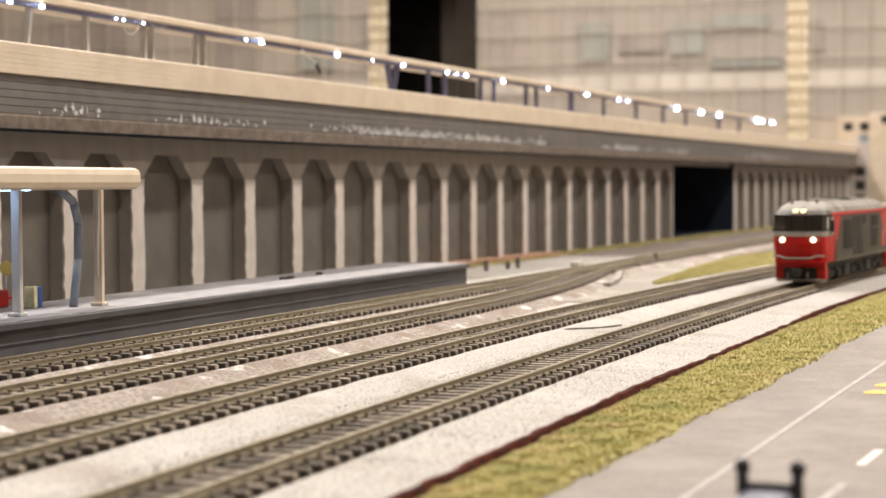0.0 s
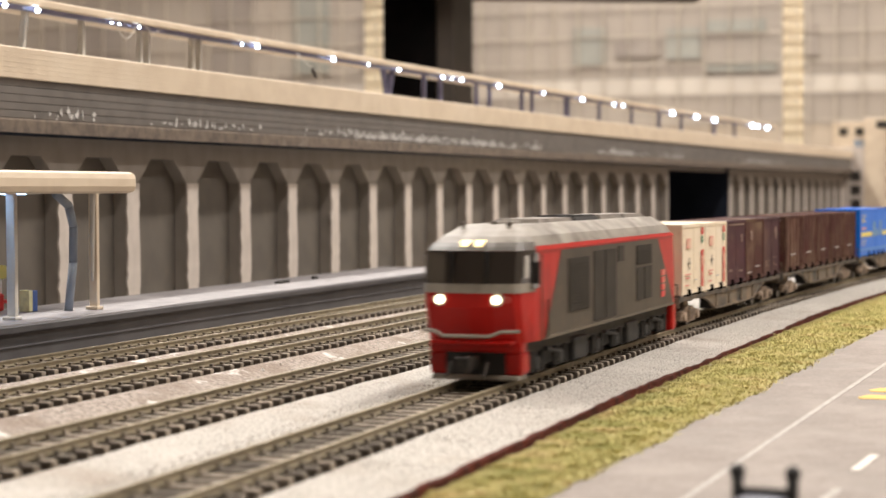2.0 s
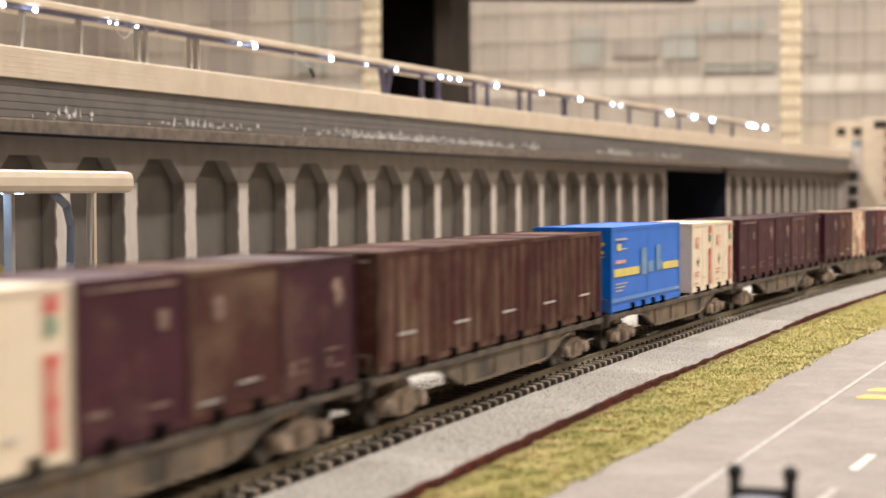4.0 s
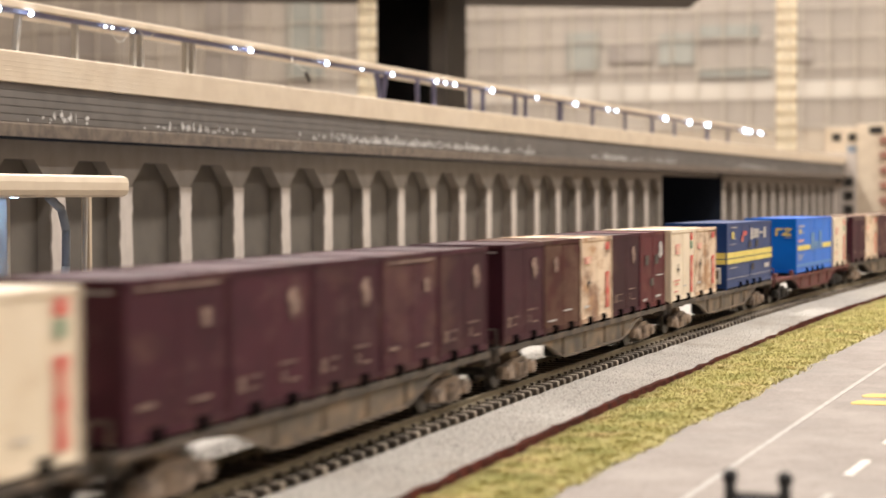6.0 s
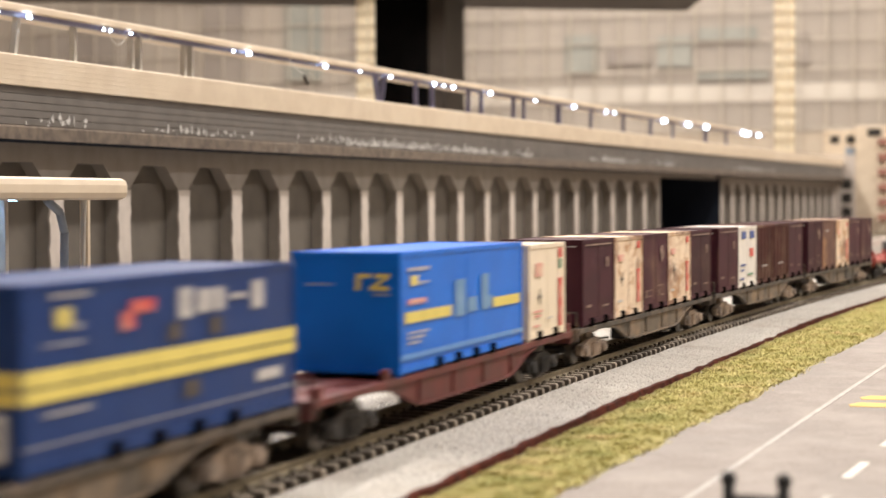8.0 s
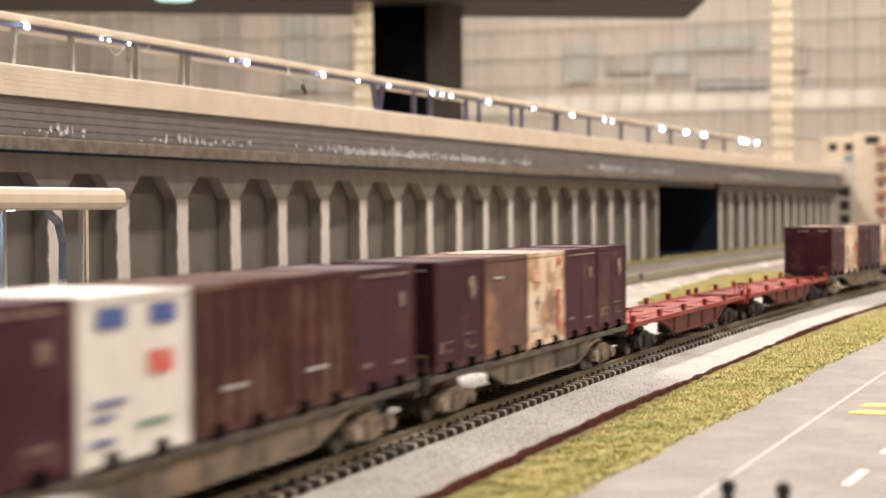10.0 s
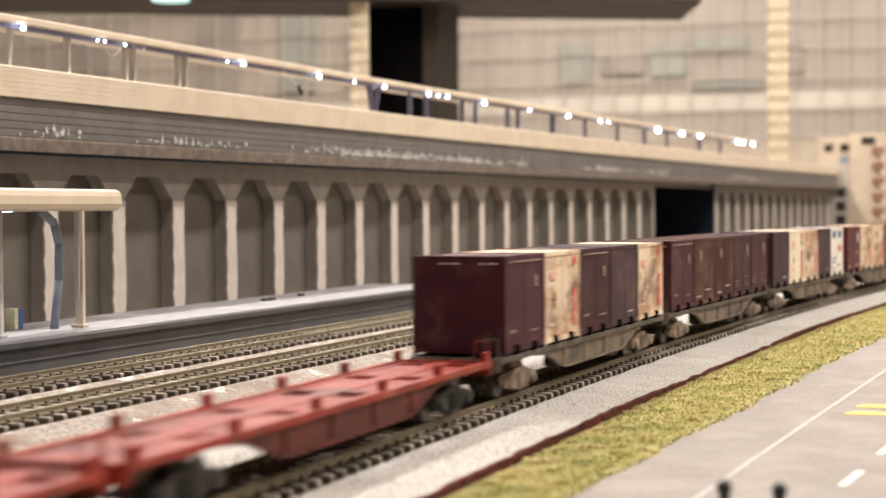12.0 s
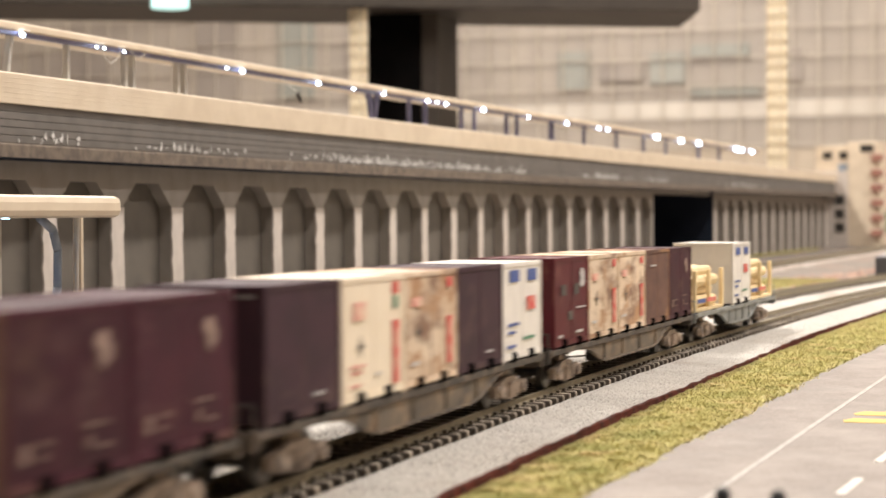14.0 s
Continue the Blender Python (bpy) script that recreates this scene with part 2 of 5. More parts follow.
C = {
    "cream": material("cream_container", (0.78, 0.675, 0.535), (0.73, 0.625, 0.485), rough=0.5, scale=60, bump=0.04, stain=(0.52, 0.37, 0.25), stain_scale=60, stain_range=(0.6, 0.78), stretch=UP, shift=9.0),
    "rusty": material("rusty_cream_container", (0.7, 0.565, 0.43), (0.6, 0.45, 0.32), rough=0.7, scale=90, mix=(0.42, 0.66), bump=0.1, stain=(0.23, 0.13, 0.085), stain_scale=58, stain_range=(0.5, 0.61), stretch=UP, random_value=0.1, dirt=(0.42, 0.24, 0.13), dirt_scale=120, dirt_range=(0.52, 0.62), shift=9.0),
    "purple": material("plum_container", (0.052, 0.013, 0.0225), (0.041, 0.011, 0.019), gloss=0.15, rough=0.55, scale=120, bump=0.06, stain=(0.14, 0.08, 0.058), stain_scale=36, stain_range=(0.54, 0.76), stretch=UP, random_value=0.2, dirt=(0.1, 0.05, 0.052), dirt_scale=90, dirt_range=(0.56, 0.76), shift=9.0),
    "brown": material("brown_container", (0.074, 0.027, 0.025), (0.06, 0.026, 0.023), gloss=0.1, rough=0.7, scale=90, bump=0.1, stain=(0.155, 0.1, 0.07), stain_scale=40, stain_range=(0.46, 0.68), stretch=UP, random_value=0.2, shift=9.0),
    "maroon": material("maroon_container", (0.095, 0.0115, 0.018), (0.078, 0.011, 0.0155), gloss=0.2, rough=0.5, scale=120, bump=0.06, stain=(0.22, 0.1, 0.075), stain_scale=55, stain_range=(0.58, 0.8), stretch=UP, shift=9.0),
    "slate": material("slate_violet_container", (0.05, 0.023, 0.033), (0.04, 0.02, 0.028), gloss=0.2, rough=0.6, scale=120, bump=0.08, stain=(0.13, 0.085, 0.07), stain_scale=50, stain_range=(0.52, 0.76), stretch=UP, shift=9.0),
    "orange": material("ochre_rust_container", (0.14, 0.065, 0.045), (0.1, 0.045, 0.034), rough=0.75, scale=150, bump=0.15, stain=(0.075, 0.035, 0.028), stain_scale=60, stain_range=(0.48, 0.66), dirt=(0.36, 0.18, 0.08), dirt_scale=30, dirt_range=(0.52, 0.66), stretch=UP, shift=9.0),
    "white": material("white_container", (0.74, 0.7, 0.65), (0.68, 0.64, 0.6), rough=0.5, scale=120, bump=0.05),
    "navy": material("navy_container", (0.0055, 0.036, 0.16), (0.005, 0.031, 0.14), gloss=0.2, rough=0.4, scale=80, bump=0.04, stain=(0.016, 0.045, 0.16), stain_scale=30, stain_range=(0.5, 0.8)),
    "blue": material("bright_blue_container", (0.003, 0.15, 0.68), (0.003, 0.135, 0.62), gloss=0.2, rough=0.38, scale=80, bump=0.04),
}
M_markred = material("red_mark", (0.58, 0.06, 0.055), (0.62, 0.26, 0.2), rough=0.6, scale=200)
M_markpink = material("pink_mark", (0.66, 0.27, 0.23), (0.7, 0.5, 0.38), rough=0.6, scale=200)
M_markdark = material("dark_mark", (0.06, 0.05, 0.045), (0.1, 0.08, 0.07), rough=0.7, scale=200)
M_markblue = material("blue_mark", (0.06, 0.1, 0.3), (0.05, 0.08, 0.25), rough=0.6, scale=200)
M_markwhite = material("white_mark", (0.55, 0.53, 0.52), (0.42, 0.4, 0.4), rough=0.6, scale=400, mix=(0.35, 0.6))
M_markgold = material("tan_mark", (0.33, 0.23, 0.19), (0.12, 0.07, 0.06), rough=0.7, scale=500, mix=(0.38, 0.62))
M_locopanel = material("loco_panel", (0.048, 0.042, 0.036), (0.036, 0.031, 0.027), gloss=0.15, rough=0.7, scale=120, bump=0.1)
M_glintglass = material("painted_glint_glass", (0.6, 0.58, 0.55), (0.45, 0.43, 0.41), rough=0.15, scale=200, bump=0.0)
M_markyellow = material("yellow_band", (0.72, 0.6, 0.16), (0.65, 0.54, 0.14), rough=0.55, scale=100)
M_markgreen = material("green_mark", (0.1, 0.25, 0.16), (0.08, 0.2, 0.12), rough=0.6, scale=200)
M_fardirt = material("grey_brown_dirt", (0.185, 0.157, 0.132), (0.115, 0.096, 0.08), rough=0.95, scale=400, bump=0.6, stain=(0.3, 0.26, 0.225), stain_scale=18, stain_range=(0.54, 0.68), dirt=(0.22, 0.13, 0.095), dirt_scale=14, dirt_range=(0.54, 0.66))
M_dullred = material("dull_brick_red", (0.33, 0.15, 0.11), (0.28, 0.13, 0.1), rough=0.7, scale=60)
M_log = material("pale_timber", (0.8, 0.64, 0.38), (0.7, 0.54, 0.3), rough=0.75, scale=100, bump=0.2, random_value=0.15)


# ---- shape helpers ----
def box(bm, x0, x1, y0, y1, z0, z1, bevel=0.0):
    v = [bm.verts.new(p) for p in ((x0, y0, z0), (x1, y0, z0), (x1, y1, z0), (x0, y1, z0), (x0, y0, z1), (x1, y0, z1), (x1, y1, z1), (x0, y1, z1))]
    faces = [bm.faces.new([v[i] for i in f]) for f in ((0, 3, 2, 1), (4, 5, 6, 7), (0, 1, 5, 4), (1, 2, 6, 5), (2, 3, 7, 6), (3, 0, 4, 7))]
    if bevel:
        edges = list({e for f in faces for e in f.edges})
        bmesh.ops.bevel(bm, geom=edges, offset=bevel, segments=2, affect="EDGES", profile=0.5)
    return v


def prism(bm, outline, y0, y1, axis="y"):
    """A closed outline of (a, b) pairs drawn out from y0 to y1 along an axis."""
    def place(a, b, c):
        return {"y": (a, c, b), "x": (c, a, b), "z": (a, b, c)}[axis]
    lo = [bm.verts.new(place(a, b, y0)) for a, b in outline]
    hi = [bm.verts.new(place(a, b, y1)) for a, b in outline]
    bm.faces.new(lo)
    bm.faces.new(list(reversed(hi)))
    for i in range(len(outline)):
        j = (i + 1) % len(outline)
        bm.faces.new((lo[j], lo[i], hi[i], hi[j]))
    bmesh.ops.recalc_face_normals(bm, faces=bm.faces)


def rod(bm, a, b, r0, r1=None, sides=10):
    a, b = Vector(a), Vector(b)
    r1 = r0 if r1 is None else r1
    m = (b - a).to_track_quat("Z", "Y").to_matrix()
    ends = []
    for c, r in ((a, r0), (b, r1)):
        ends.append([bm.verts.new(c + m @ Vector((r * math.cos(k * math.tau / sides), r * math.sin(k * math.tau / sides), 0))) for k in range(sides)])
    for k in range(sides):
        j = (k + 1) % sides
        bm.faces.new((ends[0][k], ends[0][j], ends[1][j], ends[1][k]))
    bm.faces.new(list(reversed(ends[0])))
    bm.faces.new(ends[1])


def sweep(bm, profile, line, stations, closed=True):
    """Carries a cross-section of (towards the camera, up) along a line given by line(s) -> x, y, heading."""
    rings = []
    for s in stations:
        x, y, h = line(s)
        nx, ny = math.sin(h), -math.cos(h)
        rings.append([bm.verts.new((x + nx * o, y + ny * o, z)) for o, z in profile])
    k = len(profile)
    for a, b in zip(rings, rings[1:]):
        for i in range(k if closed else k - 1):
            j = (i + 1) % k
            bm.faces.new((a[i], a[j], b[j], b[i]))
    if closed:
        bm.faces.new(list(reversed(rings[0])))
        bm.faces.new(rings[-1])
    bmesh.ops.recalc_face_normals(bm, faces=bm.faces)


def steps(a, b, d):
    n = max(1, round((b - a) / d))
    return [a + (b - a) * i / n for i in range(n + 1)]


def mesh_of(name, bm, mat):
    me = bpy.data.meshes.new(name)
    bm.to_mesh(me)
    bm.free()
    for one in (mat if isinstance(mat, (list, tuple)) else [mat]):
        me.materials.append(one)
    return me


def part(name, bm, mat, parent=None, label="", smooth=False):
    ob = new(name, mesh_of(name, bm, mat))
    if smooth:
        for p in ob.data.polygons:
            p.use_smooth = True
    ob.parent = parent
    if label:
        tagged(ob, label)
    return ob


def thing(name, label, category, group="", kind=""):
    return tagged(new(name), label, category, group, kind)


def simple(name, mat, *dims, parent=None, bevel=0.0, label=""):
    bm = bmesh.new()
    box(bm, *dims, bevel)
    return part(name, bm, mat, parent, label)


# ---- the lines of the plan ----
def train_line(s):
    """The near rail of the main track: slowly tightening bend, straight from 1.7 m on and before 0."""
    e = min(max(s, 0.0), 1.7)
    y = -0.0386 * e * e / 2 - 0.0673 * e ** 3 / 6
    h = math.atan(-0.0386 * e - 0.0673 * e * e / 2)
    if s > e:
        return e + (s - e) * math.cos(h), y + (s - e) * math.sin(h), h
    return s, y, h


def beside(d):
    """The line d metres further back than the near main rail."""
    def line(s):
        x, y, h = train_line(s)
        return x - d * math.sin(h), y + d * math.cos(h), h
    return line


def wall_line(s):
    return s, 0.340 - 0.0254 * s - 0.0078 * s * s, math.atan(-0.0254 - 0.0156 * s)


def through_points(points):
    xs, ys = [p[0] for p in points], [p[1] for p in points]
    def line(s):
        y = lambda t: float(np.interp(t, xs, ys))
        f = lambda t: (y(t - 0.08) + 2 * y(t - 0.04) + 3 * y(t) + 2 * y(t + 0.04) + y(t + 0.08)) / 9
        return s, f(s), math.atan((f(s + 0.01) - f(s - 0.01)) / 0.02)
    return line


platform_track = through_points([(-0.5, 0.214), (0.58, 0.171), (1.56, 0.132), (2.2, 0.098), (3.4, 0.02)])
siding_track = through_points([(-0.5, 0.157), (0.49, 0.1217), (0.855, 0.1086), (0.97, 0.106), (1.08, 0.110), (1.2, 0.121), (1.32, 0.136), (1.45, 0.137), (1.6, 0.131)])
second_track = beside(0.0641)
GAUGE = 0.0175


def platform_line(s):
    return s, 0.212 - 0.036 * (s - 0.617), math.atan(-0.036)
# ---- ground ----
TABLE = [(-0.6, -1.75), (5.95, -1.75), (5.95, 0.222), (3.3, 0.222), (3.3, 0.68), (-0.6, 0.68)]


def ground():
    bm = bmesh.new()
    prism(bm, TABLE, -0.045, -0.0062, "z")
    board = part("ground", bm, M_ground)
    tagged(board, "pale grey ballasted baseboard of a model railway", "ground", kind="structure")
    bm = bmesh.new()
    sweep(bm, [(0.02, -0.0063), (0.02, -0.0059), (-0.50, -0.0059), (-0.50, -0.0063)], second_track, steps(1.62, 3.9, 0.1))
    tagged(part("far_dirt", bm, M_fardirt), "grey-brown dirt around the far tracks", "dirt", kind="structure")
    # loose grains near the main track
    bm = bmesh.new()
    rng = random.Random(3)
    for i in range(34000):
        s = 0.26 + 1.15 * rng.random() ** 1.5
        d = rng.uniform(-0.032, 0.058)
        if -0.0058 < d < 0.0232 and rng.random() < 0.9:
            continue
        x, y, h = beside(d)(s)
        r = rng.uniform(0.0002, 0.00045)
        z = float(np.interp(d, [-0.034, -0.0105, -0.0070, -0.0063, 0.0226, 0.0236, 0.027, 0.0385], [-0.0046, -0.0037, -0.0038, -0.0045, -0.0047, -0.0037, -0.0039, -0.0060]))
        base = [bm.verts.new((x + r * math.cos(k * 2.09 + i), y + r * math.sin(k * 2.09 + i), z - r * 0.3)) for k in range(3)]
        top = bm.verts.new((x + r * 0.3, y, z + 0.75 * r))
        for k in range(3):
            bm.faces.new((base[k], base[(k + 1) % 3], top))
    g = part("ballast_grains", bm, M_grain)
    tagged(g, "loose pale grey ballast grains beside the track", "ballast", kind="stuff")


def ballast_strip(name, line, s0, s1, reach=0.021, mats=(M_ground, M_ground), wide=0.0064):
    """A shouldered bed below one track with a trough between the sleeper ends, painted dark for its shade; the second
    material lies on its far side.
    """
    bm = bmesh.new()
    profile = [(reach, -0.0064), (reach, -0.0046 if reach > 0.03 else -0.0062), (0.0105, -0.0037), (0.0068, -0.0038), (0.0060, -0.0054),
               (-0.0226, -0.0060), (-0.0236, -0.0042), (-0.027, -0.0040), (-0.0385, -0.0061), (-0.0385, -0.0064)]
    st = steps(s0, s1, 0.012)
    sweep(bm, profile, line, st, closed=True)
    k = len(profile)
    for i, f in enumerate(list(bm.faces)[:(len(st) - 1) * k]):
        f.material_index = 1 if i % k >= 5 else 0
    for v in bm.verts:
        if -0.0042 < v.co.z < -0.0035:
            v.co.z += 0.0003 * noise.noise((v.co.x * 130, v.co.y * 160, 0)) + 0.0002 * noise.noise((v.co.x * 420, v.co.y * 420, 3))
    bed = part(name, bm, mats)
    tagged(bed, "pale grey ballast shoulder under a model track", "ballast bed", kind="structure")
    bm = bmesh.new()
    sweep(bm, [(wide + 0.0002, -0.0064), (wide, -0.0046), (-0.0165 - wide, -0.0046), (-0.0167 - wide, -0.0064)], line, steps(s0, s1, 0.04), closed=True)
    part("track_bed", bm, M_bed, bed, "track bed coloured dark for the shade between sleepers")
    # brown strip stands in for sleeper ends and shadow behind the far rail
    bm = bmesh.new()
    sweep(bm, [(-0.0234, -0.0050), (-0.0236, -0.0037), (-0.0285, -0.0037), (-0.0295, -0.0050)], line, steps(s0, s1, 0.008), closed=True)
    for v in bm.verts:
        v.co.y += 0.0009 * noise.noise((v.co.x * 90, v.co.z * 900, 2))
    part("shade_strip", bm, M_shade_strip, bed, "brown strip painting shadow along the far sleeper ends")


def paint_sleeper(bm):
    """Pale tops and sawn ends and dark long faces paint the light on them."""
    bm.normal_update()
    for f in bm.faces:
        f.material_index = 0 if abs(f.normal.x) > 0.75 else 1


def sleeper_mesh():
    bm = bmesh.new()
    box(bm, -0.0016, 0.0016, -0.0060, 0.0232, -0.0058, -0.0022, 0.0007)
    for y in (-0.0016, 0.0016, 0.0159, 0.0191):
        box(bm, -0.0008, 0.0008, y - 0.0006, y + 0.0006, -0.0023, -0.0014)
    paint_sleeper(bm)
    return mesh_of("sleeper", bm, [M_sleeper_shade, M_sleeper_lit])


RAIL = [(0.0011, -0.0022), (0.0011, -0.0019), (0.0004, -0.0016), (0.0004, -0.0008), (0.0006, -0.0006), (0.0006, -0.00005), (0.0004, 0.0),
        (-0.0004, 0.0), (-0.0006, -0.00005), (-0.0006, -0.0006), (-0.0004, -0.0008), (-0.0004, -0.0016), (-0.0011, -0.0019), (-0.0011, -0.0022)]


def rail_track(label, line, s0, s1, near, far, shared, pitch=0.00814):
    """Two rails on sleepers; the sleepers from near to far are pieces, those past them one mesh."""
    track = thing("railway_track", label, "track", "tracks of the layout", "structure")
    for off in (0.0, -GAUGE + 0.0005):
        bm = bmesh.new()
        sweep(bm, [(o + off, z) for o, z in RAIL], line, steps(s0, s1, 0.03))
        rail = part("rail", bm, M_rail, track)
        bm = bmesh.new()
        sweep(bm, [(off + 0.0004, -0.0001), (off + 0.0004, 0.00006), (off - 0.0004, 0.00006), (off - 0.0004, -0.0001)], line, steps(s0, s1, 0.03))
        part("rail_head", bm, M_railtop, rail, "worn bright rail head")
    rng = random.Random(int(1000 * line(1.0)[1]))
    rest = bmesh.new()
    s = s0
    while s < s1:
        x, y, h = line(s)
        if near <= s <= far:
            ob = new("sleeper", shared)
            ob.parent = track
            ob.matrix_basis = pose(x, y, 0, 0, 0, math.degrees(h) + rng.uniform(-1.5, 1.5))
        else:
            m = pose(x, y, 0, 0, 0, math.degrees(h))
            v = box(rest, -0.0016, 0.0016, -0.0060, 0.0232, -0.0058, -0.0022)
            for one in v:
                one.co = m @ one.co
        s += pitch
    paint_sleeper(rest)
    ob = part("far_sleepers", rest, [M_sleeper_shade, M_sleeper_lit], track)
    tagged(ob, kind="stuff")
    return track


def tracks():
    shared = sleeper_mesh()
    main_line = beside(0.0)
    for name, line, end in (("ballast_bed", main_line, 5.8), ("ballast_bed", second_track, 5.8), ("ballast_bed", siding_track, 1.3), ("ballast_bed", platform_track, 3.9)):
        ballast_strip(name, line, -0.4, end, 0.0342 if line is main_line else 0.021, (M_ground if line in (main_line, second_track) else M_dirty, M_ground if line is main_line else M_dirty))
    rail_track("main model track with tan sleepers and worn rails", beside(0.0), -0.2, 5.8, 0.28, 1.1, shared)
    rail_track("second model track with tan sleepers and brown rails", second_track, -0.2, 5.8, 0.35, 0.95, shared)
    rail_track("siding track bending into a turnout beside the platform track", siding_track, -0.2, 1.42, 0.44, 0.85, shared)
    rail_track("platform track with brown rails beside the low platform", platform_track, -0.2, 3.9, 0.52, 0.85, shared)


def turnout_clutter():
    """Sand, edging, brick strip and scraps round the turnout behind the second track."""
    bm = bmesh.new()
    sweep(bm, [(-0.0375, -0.0064), (-0.0375, -0.0057), (-0.15, -0.0057), (-0.15, -0.0064)], second_track, steps(1.0, 1.63, 0.03))
    tagged(part("sand_patch", bm, M_sand), "pale sandy ground beside the turnout", "sand", kind="structure")
    bm = bmesh.new()
    bend = [(1.16, 0.098), (1.21, 0.1035), (1.262, 0.1125), (1.31, 0.1225), (1.36, 0.131), (1.42, 0.1365), (1.49, 0.138), (1.56, 0.135)]
    for (x0, y0), (x1, y1) in zip(bend, bend[1:]):
        m = pose(x0, y0, 0, 0, 0, math.degrees(math.atan2(y1 - y0, x1 - x0)))
        for v in box(bm, 0, math.hypot(x1 - x0, y1 - y0) + 0.0004, -0.001, 0.0035, -0.0064, -0.0032):
            v.co = m @ v.co
    tagged(part("kerb", bm, M_sand), "pale raised edging curving beside the turnout", "kerb")
    simple_post = [(1.50, 0.1345, 0.009), (1.365, 0.2425, 0.008), (1.42, 0.232, 0.008), (1.405, 0.236, 0.005)]
    for x, y, h in simple_post:
        p = thing("track_peg", "short dark peg standing beside the track", "peg", "pegs beside the turnout")
        bm = bmesh.new()
        box(bm, -0.0035, 0.0035, -0.0015, 0.0015, -0.0064, h - 0.006, 0.0004)
        bm.transform(pose(x, y, 0, 0, 12, 20))
        part("peg", bm, M_wire, p)
    bm = bmesh.new()
    sweep(bm, [(0.002, -0.0064), (0.002, -0.0022), (-0.022, -0.0022), (-0.022, -0.0064)], lambda s: (s, 0.2815 - 0.10 * (s - 1.42), -0.1), steps(1.37, 1.66, 0.02))
    tagged(part("brick_strip", bm, M_brick), "low orange brick strip behind the platform end", "brick strip", kind="structure")
    # wire lying across the ballast between the two lines
    bm = bmesh.new()
    pts = [(0.789 + 0.004 * k, 0.0362 - 0.0026 * k + 0.0006 * math.sin(k * 1.7), -0.0040 + 0.0002 * math.sin(k)) for k in range(9)]
    for a, b in zip(pts, pts[1:]):
        rod(bm, a, b, 0.00045, sides=6)
    tagged(part("loose_cable", bm, M_wire), "thin dark cable lying on the ballast", "cable")
    # switch blades and tie bar in the turnout
    t = thing("turnout_switch", "brown turnout blades with a pale point lever", "turnout")
    for d in (0.004, 0.0135):
        bm = bmesh.new()
        sweep(bm, [(d - 0.0005, -0.0022), (d - 0.0005, -0.0002), (d + 0.0005, -0.0002), (d + 0.0005, -0.0022)], lambda q: (q, platform_track(q)[1] + 0.0175 - 0.0003 * (q - 1.1) * 90, platform_track(q)[2]), steps(1.12, 1.36, 0.02))
        part("blade", bm, M_rail, t)
    simple("lever_box", M_post, 1.345, 1.362, 0.163, 0.170, -0.006, 0.0022, parent=t, bevel=0.0006, label="pale lever box")
    simple("tie_bar", M_under, 1.338, 1.342, 0.135, 0.163, -0.0036, -0.0018, parent=t)
    # drops of set glue glinting between the rails
    rng = random.Random(31)
    bm = bmesh.new()
    for k in range(260):
        q = rng.choice((0.45, 0.62, 0.8, 0.92, 1.05)) + rng.gauss(0, 0.05)
        x, y, h = (platform_track, siding_track)[k % 2](q)
        y += rng.choice((-0.011, 0.027)) + rng.gauss(0, 0.003)
        r = rng.uniform(0.0004, 0.0016)
        ring = [bm.verts.new((x + 1.8 * r * math.cos(a), y + r * math.sin(a), -0.0056)) for a in (0, 1.05, 2.1, 3.14, 4.2, 5.2)]
        top = bm.verts.new((x, y, -0.0036))
        for a in range(6):
            bm.faces.new((ring[a], ring[(a + 1) % 6], top))
    tagged(part("glue_lumps", bm, M_ground), "whitish lumps of glued ballast between the sidings", "lumps", kind="stuff")


# ---- viaduct with arcaded wall ----
PITCH = 0.0702
FIRST = 0.8348 - 12 * PITCH      # left edge of a pilaster face
DEPTH = 0.008
SPRING, CROWN, CHAMFER, PIER = 0.0655, 0.0793, 0.0155, 0.0125


def bay_mesh():
    """The front skin of one bay: pier, spandrels with a chamfered head, reveals; the back is open for the panel."""
    bm = bmesh.new()
    w, o0, o1 = PITCH, PIER, PITCH
    z0, z1 = -0.006, 0.0915
    def quad(*pts):
        bm.faces.new([bm.verts.new(p) for p in pts])
    opening = [(o0, z0), (o0, SPRING), (o0 + CHAMFER, CROWN), (o1 - CHAMFER, CROWN), (o1, SPRING), (o1, z0)]
    quad((0, 0, z0), (o0, 0, z0), (o0, 0, SPRING), (0, 0, SPRING))
    quad((0, 0, SPRING), (o0, 0, SPRING), (o0 + CHAMFER, 0, CROWN), (o0 + CHAMFER, 0, z1), (0, 0, z1))
    quad((o0 + CHAMFER, 0, CROWN), (o1 - CHAMFER, 0, CROWN), (o1 - CHAMFER, 0, z1), (o0 + CHAMFER, 0, z1))
    quad((o1 - CHAMFER, 0, CROWN), (o1, 0, SPRING), (o1, 0, z1), (o1 - CHAMFER, 0, z1))
    for (a, za), (b, zb) in zip(opening, opening[1:]):
        quad((a, 0, za), (b, 0, zb), (b, DEPTH, zb), (a, DEPTH, za))
    bmesh.ops.remove_doubles(bm, verts=bm.verts, dist=1e-6)
    bmesh.ops.recalc_face_normals(bm, faces=bm.faces)
    return mesh_of("pier", bm, M_wall)


